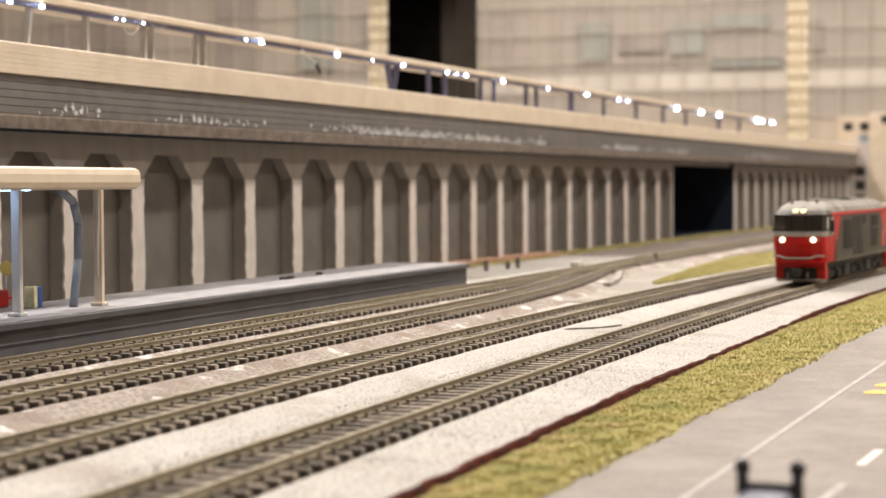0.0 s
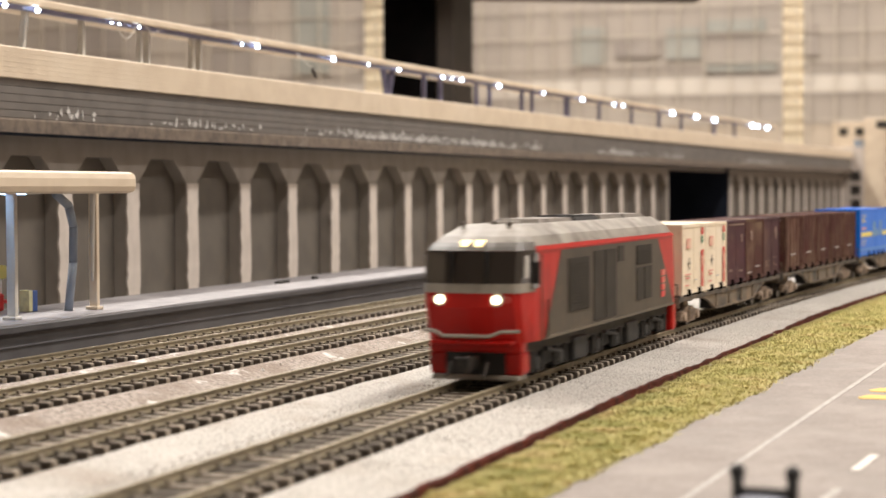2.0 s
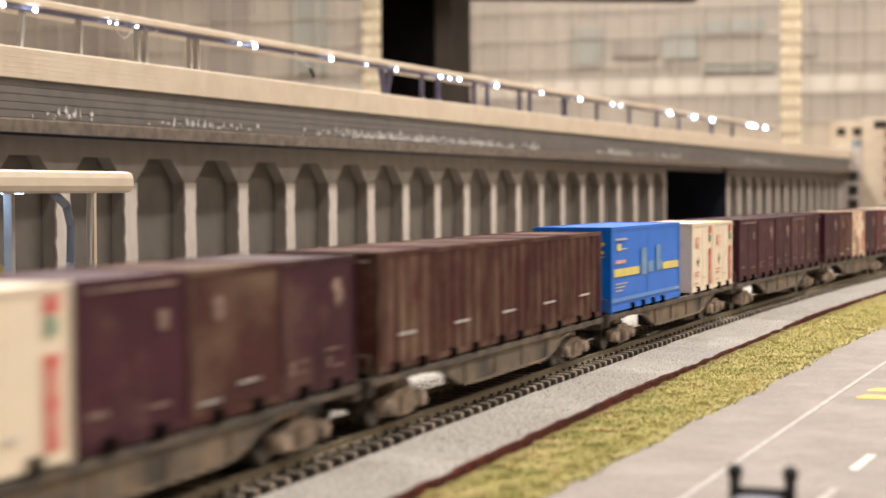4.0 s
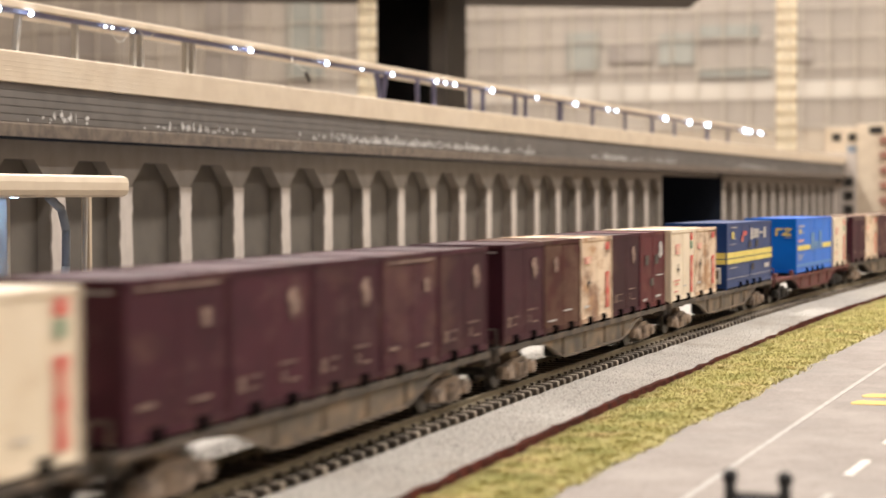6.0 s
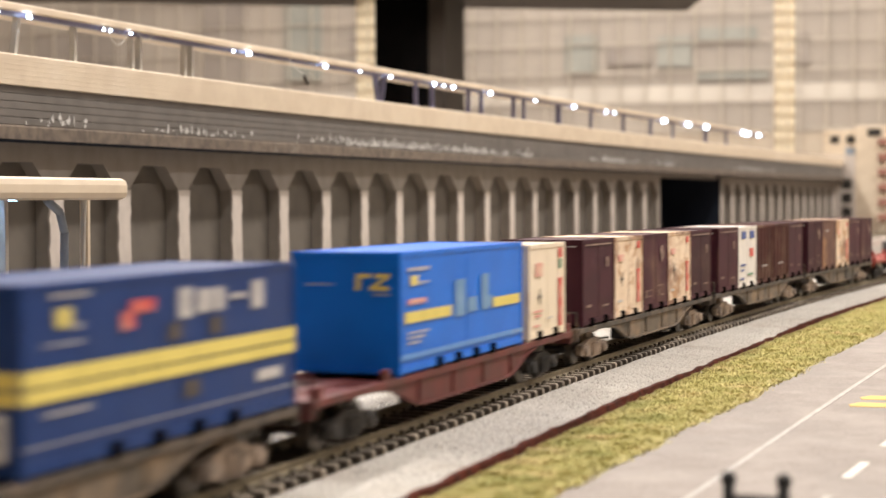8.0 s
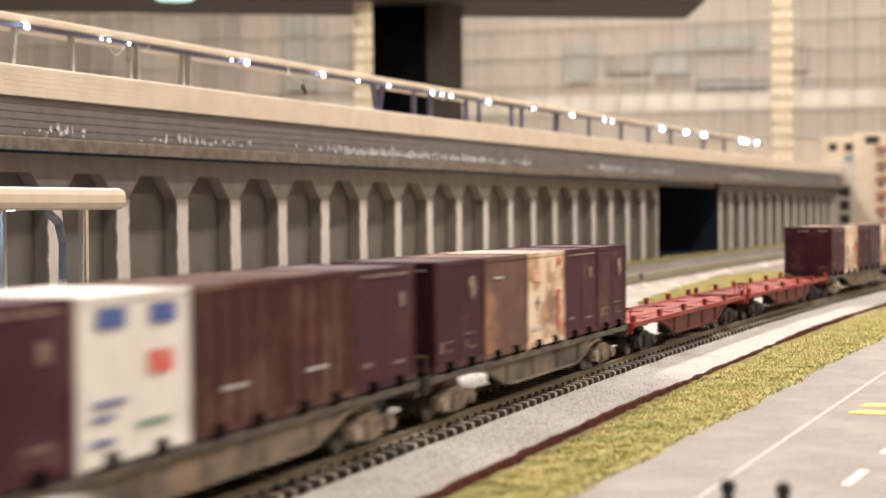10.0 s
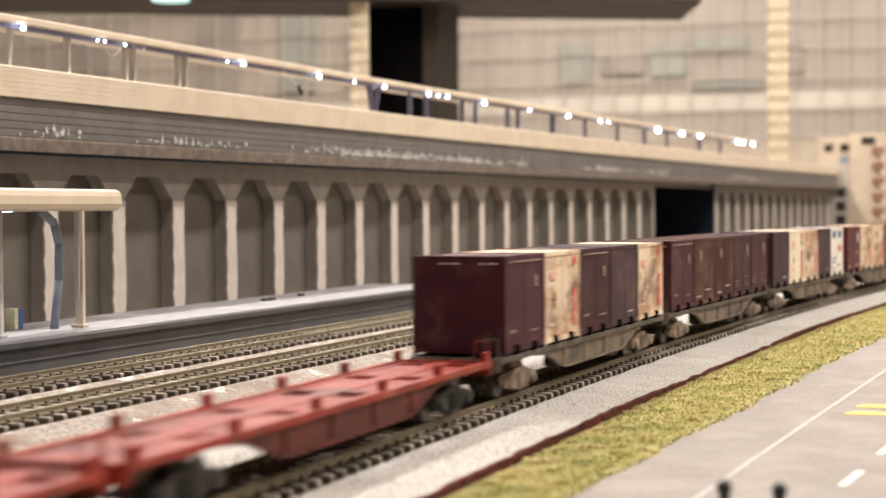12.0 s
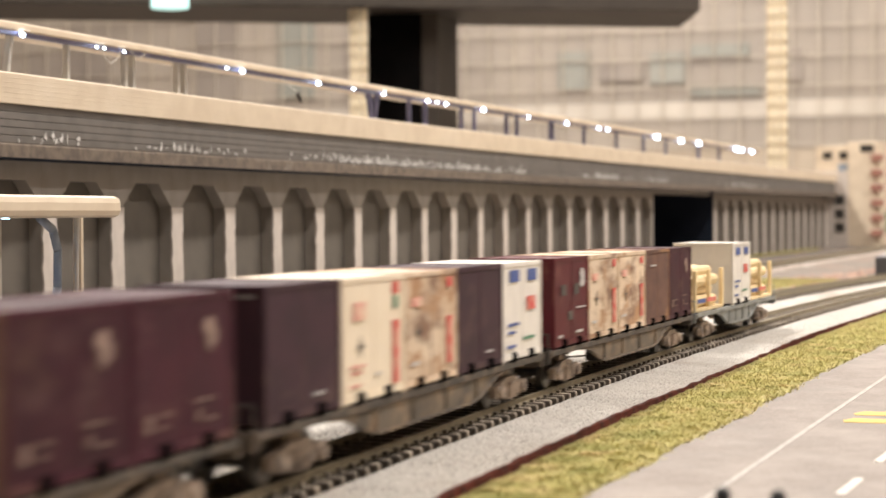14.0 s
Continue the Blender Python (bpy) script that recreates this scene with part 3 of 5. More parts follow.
def arcade(wall, shared, panel, cap, start, count):
    rng = random.Random(8)
    for i in range(count):
        s = start + i * PITCH
        x, y, h = wall_line(s)
        m = pose(x, y, 0, 0, 0, math.degrees(h))
        ob = new("pier", shared)
        ob.parent, ob.matrix_basis = wall, m
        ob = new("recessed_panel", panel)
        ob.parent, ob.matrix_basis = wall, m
        ob = new("pier_face", cap[rng.randrange(len(cap))])
        ob.parent, ob.matrix_basis = wall, m


def face_meshes():
    """Pale card strips with ragged cut edges, glued on the piers."""
    out = []
    for k in range(4):
        rng = random.Random(20 + k)
        bm = bmesh.new()
        n = 18
        lo, hi = [], []
        for i in range(n + 1):
            z = -0.005 + 0.0705 * i / n
            lo.append((rng.uniform(-0.0008, 0.0002) + 0.0011 * noise.noise((z * 90, k * 7, 0)) - (0.0009 if rng.random() < 0.12 else 0), z))
            hi.append((PIER + rng.uniform(-0.0006, 0.0011), z))
        prism(bm, lo + hi[::-1], -0.0009, 0.0002)
        out.append(mesh_of("pier_face", bm, M_wall_pale))
    return out


def viaduct():
    wall = thing("wall_viaduct", "long grey viaduct wall with a row of chamfered recesses", "wall", kind="structure")
    bay, caps = bay_mesh(), face_meshes()
    # panel tone is kept dark to paint the shade in the recesses
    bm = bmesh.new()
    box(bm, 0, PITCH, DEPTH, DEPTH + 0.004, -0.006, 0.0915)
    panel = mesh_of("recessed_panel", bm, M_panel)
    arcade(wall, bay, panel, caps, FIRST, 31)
    gap0 = FIRST + 31 * PITCH
    gap1 = gap0 + 5 * PITCH
    arcade(wall, bay, panel, caps, gap1, 14)
    end = gap1 + 14 * PITCH
    # closing piers at both sides of the opening
    for s in (gap0, end):
        x, y, h = wall_line(s)
        ob = simple("end_pier", M_wall, 0, PIER, 0, 0.03, -0.006, 0.0915, parent=wall)
        ob.matrix_basis = pose(x, y, 0, 0, 0, math.degrees(h))
    # side wall takes the same painted underpass shade
    x, y, h = wall_line(gap1)
    ob = simple("underpass_side", M_painted_shade, -0.004, -0.0005, 0.001, 0.30, -0.006, 0.0890, parent=wall)
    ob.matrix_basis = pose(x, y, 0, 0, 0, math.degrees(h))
    # lining and floor coloured near-black to paint the shade inside the underpass
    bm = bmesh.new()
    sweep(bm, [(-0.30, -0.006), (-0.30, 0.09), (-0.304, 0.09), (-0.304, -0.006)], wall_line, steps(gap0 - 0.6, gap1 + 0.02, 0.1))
    part("underpass_lining", bm, M_painted_shade, wall, "underpass back lining with its shade painted near-black")
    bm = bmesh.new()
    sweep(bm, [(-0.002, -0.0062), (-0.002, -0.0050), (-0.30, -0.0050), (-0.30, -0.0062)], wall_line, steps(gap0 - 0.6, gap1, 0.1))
    part("underpass_floor", bm, M_painted_shade, wall)
    bm = bmesh.new()
    sweep(bm, [(-0.004, 0.0915), (-0.004, 0.084), (-0.012, 0.084), (-0.012, 0.0915)], wall_line, steps(gap0, gap1, 0.1))
    part("lintel", bm, M_wall, wall)
    # deck slab
    st = steps(-0.3, end + 0.02, 0.08)
    deck = thing("viaduct_deck", "viaduct deck with planked grey parapet and cream coping", "viaduct deck", kind="structure")
    bm = bmesh.new()
    sweep(bm, [(0.010, 0.0897), (0.010, 0.128), (-0.31, 0.128), (-0.31, 0.0897)], wall_line, steps(-0.3, 3.2, 0.08))
    part("slab", bm, M_deck, deck)
    bm = bmesh.new()
    sweep(bm, [(0.010, 0.0897), (0.010, 0.128), (-0.05, 0.128), (-0.05, 0.0897)], wall_line, steps(3.2005, end + 0.02, 0.08))
    part("slab", bm, M_deck, deck)
    bm = bmesh.new()
    sweep(bm, [(0.0165, 0.0896), (0.0165, 0.0955), (0.0158, 0.0966), (0.0100, 0.0966), (0.0100, 0.0896)], wall_line, st)
    part("ledge", bm, M_ledge, deck, "worn dark brown ledge below the parapet")
    # near-black strip that paints the ledge's shadow line on its underside
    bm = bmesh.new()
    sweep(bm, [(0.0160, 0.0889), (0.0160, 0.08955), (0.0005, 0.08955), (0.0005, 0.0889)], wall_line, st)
    part("soffit_shade", bm, M_painted_shade, deck, "black strip painting the shade under the ledge")
    for i in range(5):
        z = 0.0969 + i * 0.00385
        bm = bmesh.new()
        o = 0.0118
        sweep(bm, [(o - 0.0004, z), (o, z + 0.0003), (o, z + 0.0035), (o - 0.0003, z + 0.0037), (0.0102, z + 0.0037), (0.0102, z)], wall_line, st)
        part("plank", bm, M_plank, deck, "dark grey parapet plank")
    bm = bmesh.new()
    sweep(bm, [(0.0135, 0.1160), (0.0138, 0.1164), (0.0138, 0.1307), (0.0132, 0.1314), (0.006, 0.1314), (0.006, 0.1160)], wall_line, st)
    part("coping", bm, M_cream, deck, "cream upper parapet")
    for i in range(1, 6):
        z = 0.1164 + i * 0.0024
        bm = bmesh.new()
        sweep(bm, [(0.01385, z), (0.01391, z + 0.0002), (0.01385, z + 0.0004)], wall_line, st)
        part("coping_course", bm, M_cream, deck)
    return end


def smears():
    """Plaster splashes along the lower planks."""
    rng = random.Random(5)
    clusters = [(0.80, 0.86, 3), (0.93, 1.03, 6), (1.17, 1.36, 34), (1.36, 1.55, 30), (1.6, 1.64, 4), (1.85, 2.0, 20), (2.1, 2.2, 8), (2.55, 2.8, 12)]
    deck = bpy.data.objects["viaduct_deck"]
    for a, b, n in clusters:
        bm = bmesh.new()
        for i in range(n * 6):
            s = rng.gauss((a + b) / 2, (b - a) / 3.2)
            x, y, h = wall_line(s)
            z0 = 0.0971 + abs(rng.gauss(0, 0.0016))
            w, hgt = rng.uniform(0.0008, 0.0085), rng.uniform(0.0004, 0.0030) * (1.6 if rng.random() < 0.2 else 1)
            if i % 3 == 0:
                w, hgt = rng.uniform(0.0015, 0.005), rng.uniform(0.002, 0.0065)
            m = pose(x, y - 0.0121 - rng.uniform(0, 0.0003), z0, 0, 0, math.degrees(h))
            pts = []
            for k in range(9):
                t = k * math.tau / 9
                r = rng.uniform(0.55, 1.0)
                zf = 0.5 + r * math.sin(t) * 0.5
                pts.append((w * r * math.cos(t) * 0.5 * (1.25 - zf), hgt * zf))
            lo = [bm.verts.new(m @ Vector((px, 0, pz))) for px, pz in pts]
            hi = [bm.verts.new(m @ Vector((px, 0.0006, pz))) for px, pz in pts]
            bm.faces.new(lo)
            for k in range(9):
                bm.faces.new((lo[k], hi[k], hi[(k + 1) % 9], lo[(k + 1) % 9]))
        part("plaster_smear", bm, M_smear, deck, "white plaster smears on the grey planks")


def deck_canopy():
    """The long platform roof on the viaduct with its posts and strings of lamps."""
    back = 0.02
    line = lambda s: (wall_line(s)[0], wall_line(s)[1] + back, wall_line(s)[2])
    roof = thing("station_canopy", "long cream platform canopy on posts along the viaduct deck", "canopy")
    st = steps(-0.25, 2.95, 0.06)
    bm = bmesh.new()
    sweep(bm, [(0.0, 0.1585), (0.0006, 0.159), (0.0006, 0.1618), (0.0, 0.1626), (-0.05, 0.1645), (-0.05, 0.1612), (-0.002, 0.1585)], line, st)
    part("roof", bm, M_cream, roof)
    bm = bmesh.new()
    sweep(bm, [(-0.003, 0.1585), (-0.003, 0.1562), (-0.007, 0.1562), (-0.007, 0.1585)], line, st)
    part("purlin", bm, M_lamplit_post, roof, "dark blue grey beam under the roof edge")
    # posts, singly and in pairs
    for s, lean, two in ((0.62, 0, 1), (0.72, 0, 0), (0.851, 0.006, 0), (0.913, 0, 0), (0.978, 0, 1), (1.044, 0, 1), (1.369, 0, 2), (1.453, 0, 0), (1.492, 0, 0), (1.585, 0, 0), (1.621, 0, 0), (1.716, 0, 0), (1.749, 0, 0), (1.863, 0, 1), (1.991, 0, 0), (2.129, 0, 0), (2.259, 0, 0), (2.375, 0, 0), (2.562, 0, 1), (2.7, 0, 0)):
        x, y, h = line(s)
        for k in range(2 if two else 1):
            bm = bmesh.new()
            xx = x + k * 0.010
            if two == 2:
                rod(bm, (xx, y + 0.012, 0.1278), (xx, y + 0.012, 0.14), 0.0022, 0.0016, 8)
                rod(bm, (xx, y + 0.012, 0.1395), (xx - 0.006 + 0.012 * k, y + 0.012, 0.1590), 0.0018, 0.003, 8)
            else:
                box(bm, xx - 0.0015, xx + 0.0015, y + 0.010, y + 0.0135, 0.1278, 0.1600, 0.0003)
            if lean:
                for v in bm.verts:
                    v.co.x += lean * (v.co.z - 0.1278) / 0.03
            # farther posts carry the tint of the blue lamps in their colour
            part("post", bm, M_post if s < 1.2 else M_lamplit_post, roof)
    # lamps under the edge
    for s, r in ((0.818, 1.3), (0.848, 1.3), (0.924, 0.6), (0.932, 0.6), (0.955, 0.7), (1.088, 0.6), (1.111, 1.35), (1.236, 1.3), (1.302, 0.6), (1.364, 1.0), (1.464, 1.0), (1.486, 0.7), (1.51, 1.0), (1.61, 1.4), (1.747, 0.8), (1.882, 1.2), (2.008, 0.9), (2.044, 0.9), (2.277, 2.0), (2.408, 1.9), (2.514, 2.0), (2.764, 2.1), (2.80, 1.6), (2.876, 1.7)):
        x, y, h = line(s)
        bm = bmesh.new()
        bmesh.ops.create_icosphere(bm, subdivisions=2, radius=0.00105 * r, matrix=pose(x, y - 0.0012, 0.1563))
        part("lamp_bulb", bm, M_led, roof, "glowing cold white lamp under the roof", smooth=True)
    # hanging wires
    for s, w, drop in ((0.938, 0.026, 0.0085), (0.97, 0.018, 0.003)):
        x, y, h = line(s)
        bm = bmesh.new()
        pts = [(x - w / 2 + w * k / 8, y - 0.002, 0.1570 - drop * (1 - ((k - 4) / 4) ** 2)) for k in range(9)]
        for a, b in zip(pts, pts[1:]):
            rod(bm, a, b, 0.00028, sides=5)
        part("loose_wire", bm, M_post, roof, "thin loose wire hanging under the roof")
    bm = bmesh.new()
    x, y, h = line(1.155)
    box(bm, -0.0045, 0.0045, -0.001, 0.001, -0.0012, 0.0012, 0.0003)
    bm.transform(pose(x, y - 0.022, 0.1410, 0, 35, 0))
    part("loose_fitting", bm, M_under, roof, "small dark fitting hanging loose on its wire")
    bm = bmesh.new()
    pts = [(x + 0.003, y - 0.022, 0.1425), (x + 0.004, y - 0.015, 0.148), (x + 0.009, y - 0.007, 0.153), (x + 0.018, y - 0.003, 0.1570)]
    for a, b in zip(pts, pts[1:]):
        rod(bm, a, b, 0.0003, sides=5)
    part("loose_wire", bm, M_post, roof)


# ---- low platform ----
def platform():
    p = thing("platform", "low dark-sided model platform with a pale worn top", "platform", kind="structure")
    st = steps(-0.2, 1.155, 0.08)
    bm = bmesh.new()
    sweep(bm, [(-0.001, -0.006), (-0.001, 0.0065), (-0.0555, 0.0065), (-0.0555, -0.006)], platform_line, st)
    part("body", bm, M_platform_side, p)
    bm = bmesh.new()
    sweep(bm, [(0.0015, 0.0062), (0.0015, 0.0084), (0.001, 0.0088), (-0.056, 0.0088), (-0.056, 0.0062)], platform_line, st)
    part("edge_slab", bm, M_platform_side, p)
    bm = bmesh.new()
    sweep(bm, [(0.0008, 0.0085), (0.0008, 0.0093), (-0.0555, 0.0093), (-0.0555, 0.0085)], platform_line, st)
    part("paving", bm, M_platform_top, p, "pale grey worn platform surface")
    bm = bmesh.new()
    sweep(bm, [(-0.0008, 0.0), (-0.0003, 0.0002), (-0.0003, 0.0006), (-0.0008, 0.0008)], platform_line, st)
    part("side_rib", bm, M_platform_side, p)
    bm = bmesh.new()
    for s, d, w in ((0.935, 0.03, 0.004), (0.945, 0.031, 0.003), (0.99, 0.033, 0.002)):
        x, y, h = platform_line(s)
        box(bm, x - w, x + w, y + d, y + d + 0.003, 0.0092, 0.0107, 0.0003)
    tagged(part("debris", bm, M_under), "small dark scraps lying on the platform", "scrap", kind="stuff")

    c = thing("platform_canopy", "cream rounded platform canopy on pale posts", "canopy")
    bm = bmesh.new()
    box(bm, 0.25, 0.7105, 0.203, 0.252, 0.0602, 0.0694, 0.003)
    part("roof", bm, M_cream, c, smooth=False)
    for x, mat in ((0.7115, M_cream), (0.6437, M_post), (0.50, M_post), (0.4, M_post)):
        bm = bmesh.new()
        box(bm, x - 0.0013, x + 0.0013, 0.2235, 0.2275, 0.0093, 0.0605, 0.0004)
        box(bm, x - 0.0030, x + 0.0025, 0.2225, 0.2285, 0.0093, 0.0108, 0.0004)
        part("post", bm, mat, c)
    bm = bmesh.new()
    pts = [(0.700, 0.232, 0.0093), (0.7045, 0.232, 0.030), (0.7050, 0.232, 0.046), (0.701, 0.232, 0.055), (0.690, 0.232, 0.0602)]
    for a, b in zip(pts, pts[1:]):
        rod(bm, a, b, 0.0019, 0.0019, 8)
    part("curved_bracket", bm, M_bluepost, c, "blue grey curved bracket post", smooth=True)
    bm = bmesh.new()
    rod(bm, (0.7085, 0.2245, 0.0605), (0.7080, 0.2245, 0.022), 0.0014, 0.0006, 8)
    part("drain_pipe", bm, M_post, c)

    # unseen glow strip added to light the platform bluish
    simple("hidden_glow_strip", M_bluefill, 0.30, 0.66, 0.2285, 0.2305, 0.0600, 0.0603, parent=c, label="hidden cold blue-white glow strip added under the canopy")

    v = thing("vending_machine", "pale yellow box with a blue side on the platform", "vending machine")
    simple("cabinet", material("pale_yellow", (0.85, 0.8, 0.45), rough=0.5), 0.6895, 0.6925, 0.2450, 0.2500, 0.0093, 0.0185, parent=v, bevel=0.0003)
    simple("side_panel", material("deep_blue", (0.05, 0.12, 0.4), rough=0.5), 0.6925, 0.6965, 0.2450, 0.2500, 0.0093, 0.0183, parent=v, bevel=0.0003)
    k = thing("red_kiosk", "small red kiosk with a round yellow sign on the platform", "kiosk")
    simple("body", M_red, 0.672, 0.692, 0.2585, 0.2660, 0.0093, 0.0170, parent=k, bevel=0.001)
    simple("shelf", M_red, 0.690, 0.698, 0.259, 0.2655, 0.0125, 0.0140, parent=k, bevel=0.0004)
    bm = bmesh.new()
    rod(bm, (0.6945, 0.2615, 0.0262), (0.6930, 0.2600, 0.0262), 0.0030, sides=20)
    part("round_sign", bm, M_markyellow, k, "round yellow sign")
    bm = bmesh.new()
    rod(bm, (0.6945, 0.2622, 0.0093), (0.6945, 0.2622, 0.026), 0.0006, sides=6)
    part("sign_post", bm, M_post, k)


# ---- verge and road ----
def tufts(bm, place, count, rng, high=0.0024):
    for i in range(count):
        x, y, z = place(rng)
        for b in range(3):
            a = rng.uniform(0, math.tau)
            r, hgt = rng.uniform(0.0003, 0.0009), rng.uniform(0.4, 1.0) * high
            tip = bm.verts.new((x + math.cos(a) * r * 2.2, y + math.sin(a) * r * 2.2, z + hgt))
            l = bm.verts.new((x - math.sin(a) * r * 0.55, y + math.cos(a) * r * 0.55, z - 0.0006))
            rr = bm.verts.new((x + math.sin(a) * r * 0.55, y - math.cos(a) * r * 0.55, z - 0.0006))
            bm.faces.new((l, rr, tip))


def verge():
    bm = bmesh.new()
    line = beside(0.0)
    rng = random.Random(9)
    sweep(bm, [(0.0339, -0.0066), (0.0339, -0.0036), (0.0352, -0.0037), (0.0355, -0.0066)], line, steps(0.0, 5.8, 0.006))
    for v in bm.verts:
        if v.co.z > -0.005:
            sunk = float(np.interp(v.co.x, [0.6, 0.68, 0.86, 0.92, 1.0, 1.15], [0, 0.0009, 0.0009, 0, 0, 0.0006]))
            v.co.z += 0.0004 * noise.noise((v.co.x * 60, 0, 0)) + rng.uniform(-0.0002, 0.0002) - sunk
            v.co.y += rng.uniform(-0.0003, 0.0003) + 0.0006 * noise.noise((v.co.x * 45, 4, 0))
    tagged(part("track_border", bm, M_edge), "dark brown border strip between ballast and grass", "border", kind="structure")

    # soil bank under the grass with an uneven road side
    bm = bmesh.new()
    rows = []
    for s in steps(0.0, 2.2, 0.006):
        w = float(np.interp(s, [0.35, 0.45, 0.52, 0.6, 0.74, 0.88, 1.2, 2.2], [0.059, 0.0645, 0.0665, 0.071, 0.073, 0.0755, 0.082, 0.09]))
        w += 0.0022 * noise.noise((s * 24, 0, 0)) + 0.0012 * noise.noise((s * 110, 2, 0))
        ring = []
        for f, z in ((0.0, -0.0063), (0.02, -0.0062), (0.3, -0.0058), (0.7, -0.0056), (0.95, -0.0058), (1.0, -0.0063)):
            x, y, h = beside(-(0.0372 + (w - 0.0372) * f))(s)
            ring.append(bm.verts.new((x, y, z + 0.0004 * noise.noise((s * 90, f * 9, 1)) * (1 if 0 < f < 1 else 0))))
        rows.append(ring)
    for a, b in zip(rows, rows[1:]):
        for i in range(5):
            bm.faces.new((a[i], a[i + 1], b[i + 1], b[i]))
    bmesh.ops.recalc_face_normals(bm, faces=bm.faces)
    tagged(part("verge_soil", bm, M_soil), "brown soil under a grass verge", "soil", kind="structure")

    bm = bmesh.new()
    def place(r):
        s = 0.3 + 1.35 * r.random() ** 1.35
        w = float(np.interp(s, [0.35, 0.45, 0.52, 0.6, 0.74, 0.88, 1.2, 2.2], [0.059, 0.0645, 0.0665, 0.071, 0.073, 0.0755, 0.082, 0.09]))
        w += 0.0022 * noise.noise((s * 24, 0, 0)) + 0.0012 * noise.noise((s * 110, 2, 0))
        f = r.random()
        f = f if f < 0.85 or r.random() < 0.6 else f * 0.85
        x, y, h = beside(-(0.0353 + (w - 0.0353) * f + max(0, r.gauss(-0.0012, 0.0013)) * (f > 0.9)))(s)
        lump = noise.noise((x * 110, y * 110, 0)) + 2.2 * max(0, noise.noise((x * 190, y * 190, 5)))
        return x, y, float(np.interp(f, [0, 0.3, 0.7, 1], [-0.0063, -0.0058, -0.0056, -0.0059])) + 0.0005 * lump
    tufts(bm, place, 80000, random.Random(2), 0.0009)
    tagged(part("grass_verge", bm, M_grass), "short yellow-green static grass beside the road", "grass", kind="stuff")

    # strip at the foot of the viaduct and the patch between the tracks
    bm = bmesh.new()
    def foot(r):
        s = 1.18 + 2.1 * r.random()
        x, y, h = wall_line(s)
        return x, y - 0.001 - 0.022 * r.random() ** 1.3, -0.0055
    tufts(bm, foot, 9000, random.Random(4), 0.003)
    tagged(part("grass_strip", bm, M_grass), "olive grass strip along the foot of the viaduct", "grass", kind="stuff")
    bm = bmesh.new()
    def patch(r):
        s = 1.18 + 0.6 * r.random() ** 0.8
        x, y, h = beside(0.118 + 0.075 * min(1, (s - 1.16) / 0.45) * r.random())(s)
        return x, y, -0.0052
    tufts(bm, patch, 9000, random.Random(6), 0.0022)
    tagged(part("grass_patch", bm, M_grass), "yellow-green grass patch between two tracks", "grass", kind="stuff")


def road():
    bm = bmesh.new()
    sweep(bm, [(0.045, -0.0066), (0.045, -0.0060), (0.9, -0.0060), (0.9, -0.0066)], beside(0.0), steps(-0.3, 5.8, 0.06))
    r = part("road", bm, M_road)
    tagged(r, "pale grey model road with faded markings", "road", kind="structure")
    bm = bmesh.new()
    sweep(bm, [(0.0, -0.0060), (0.0, -0.00585), (0.0017, -0.00585), (0.0017, -0.0060)], lambda s: (s, -0.0702 - 0.0548 * s - 0.006 * s * s, -0.06), steps(0.2, 2.5, 0.05))
    part("edge_line", bm, M_faded, r, "thin faded white edge line")
    for x, y in ((0.452, -0.1262), (0.51, -0.131), (0.57, -0.1365), (0.398, -0.1225)):
        bm = bmesh.new()
        box(bm, -0.013, 0.013, -0.0011, 0.0011, -0.0060, -0.00582)
        bm.transform(pose(x, y, 0, 0, 0, -5.5))
        part("lane_dash", bm, M_white if x > 0.42 else M_faded, r, "short white lane dash")
    for x, y in ((0.596, -0.1180), (0.6175, -0.1198)):
        bm = bmesh.new()
        prism(bm, [(-0.0075, 0.004), (-0.003, 0.0052), (0.004, 0.0030), (0.0045, -0.022), (-0.0045, -0.022)], -0.0060, -0.00582, "z")
        bm.transform(pose(x, y, 0, 0, 0, -6))
        part("yellow_marking", bm, M_yellow, r, "yellow painted road marking")


def toy_vehicle():
    """Top of a small vehicle at the road side, with two dark round mirrors on stalks."""
    v = thing("toy_truck", "small pale grey toy truck with dark round mirrors on the road", "toy truck")
    ox, oy = 0.322, -0.1186
    bm = bmesh.new()
    box(bm, -0.030, 0.004, -0.0046, 0.0046, -0.0042, 0.0062, 0.0012)
    bm.transform(pose(ox, oy, 0, 0, 0, -4))
    part("cab", bm, material("toy_grey", (0.2, 0.21, 0.26), (0.12, 0.12, 0.15), rough=0.4, scale=300), v)
    bm = bmesh.new()
    box(bm, 0.0036, 0.0048, -0.0040, 0.0040, 0.0045, 0.0074, 0.0004)
    bm.transform(pose(ox, oy, 0, 0, 0, -4))
    part("visor", bm, M_under, v, "dark bar over the windscreen")
    for side in (-1, 1):
        bm = bmesh.new()
        rod(bm, (0.004, side * 0.0048, 0.002), (0.004, side * 0.0050, 0.0098), 0.0011, sides=10)
        bmesh.ops.create_uvsphere(bm, u_segments=14, v_segments=8, radius=0.0015, matrix=pose(0.004, side * 0.0050, 0.0102))
        bm.transform(pose(ox, oy, 0, 0, 0, -4))
        part("mirror", bm, M_black, v, "glossy black round mirror", smooth=True)
    for x in (-0.024, -0.003):
        for side in (-1, 1):
            bm = bmesh.new()
            rod(bm, (x, side * 0.0032, -0.0034), (x, side * 0.0050, -0.0034), 0.0025, sides=16)
            bm.transform(pose(ox, oy, 0, 0, 0, -4))
            part("wheel", bm, M_black, v)
# ---- train ----
MID = GAUGE / 2 - 0.0003      # centre of the main track behind the near rail
PITCH_W = 0.2372              # wagon to wagon
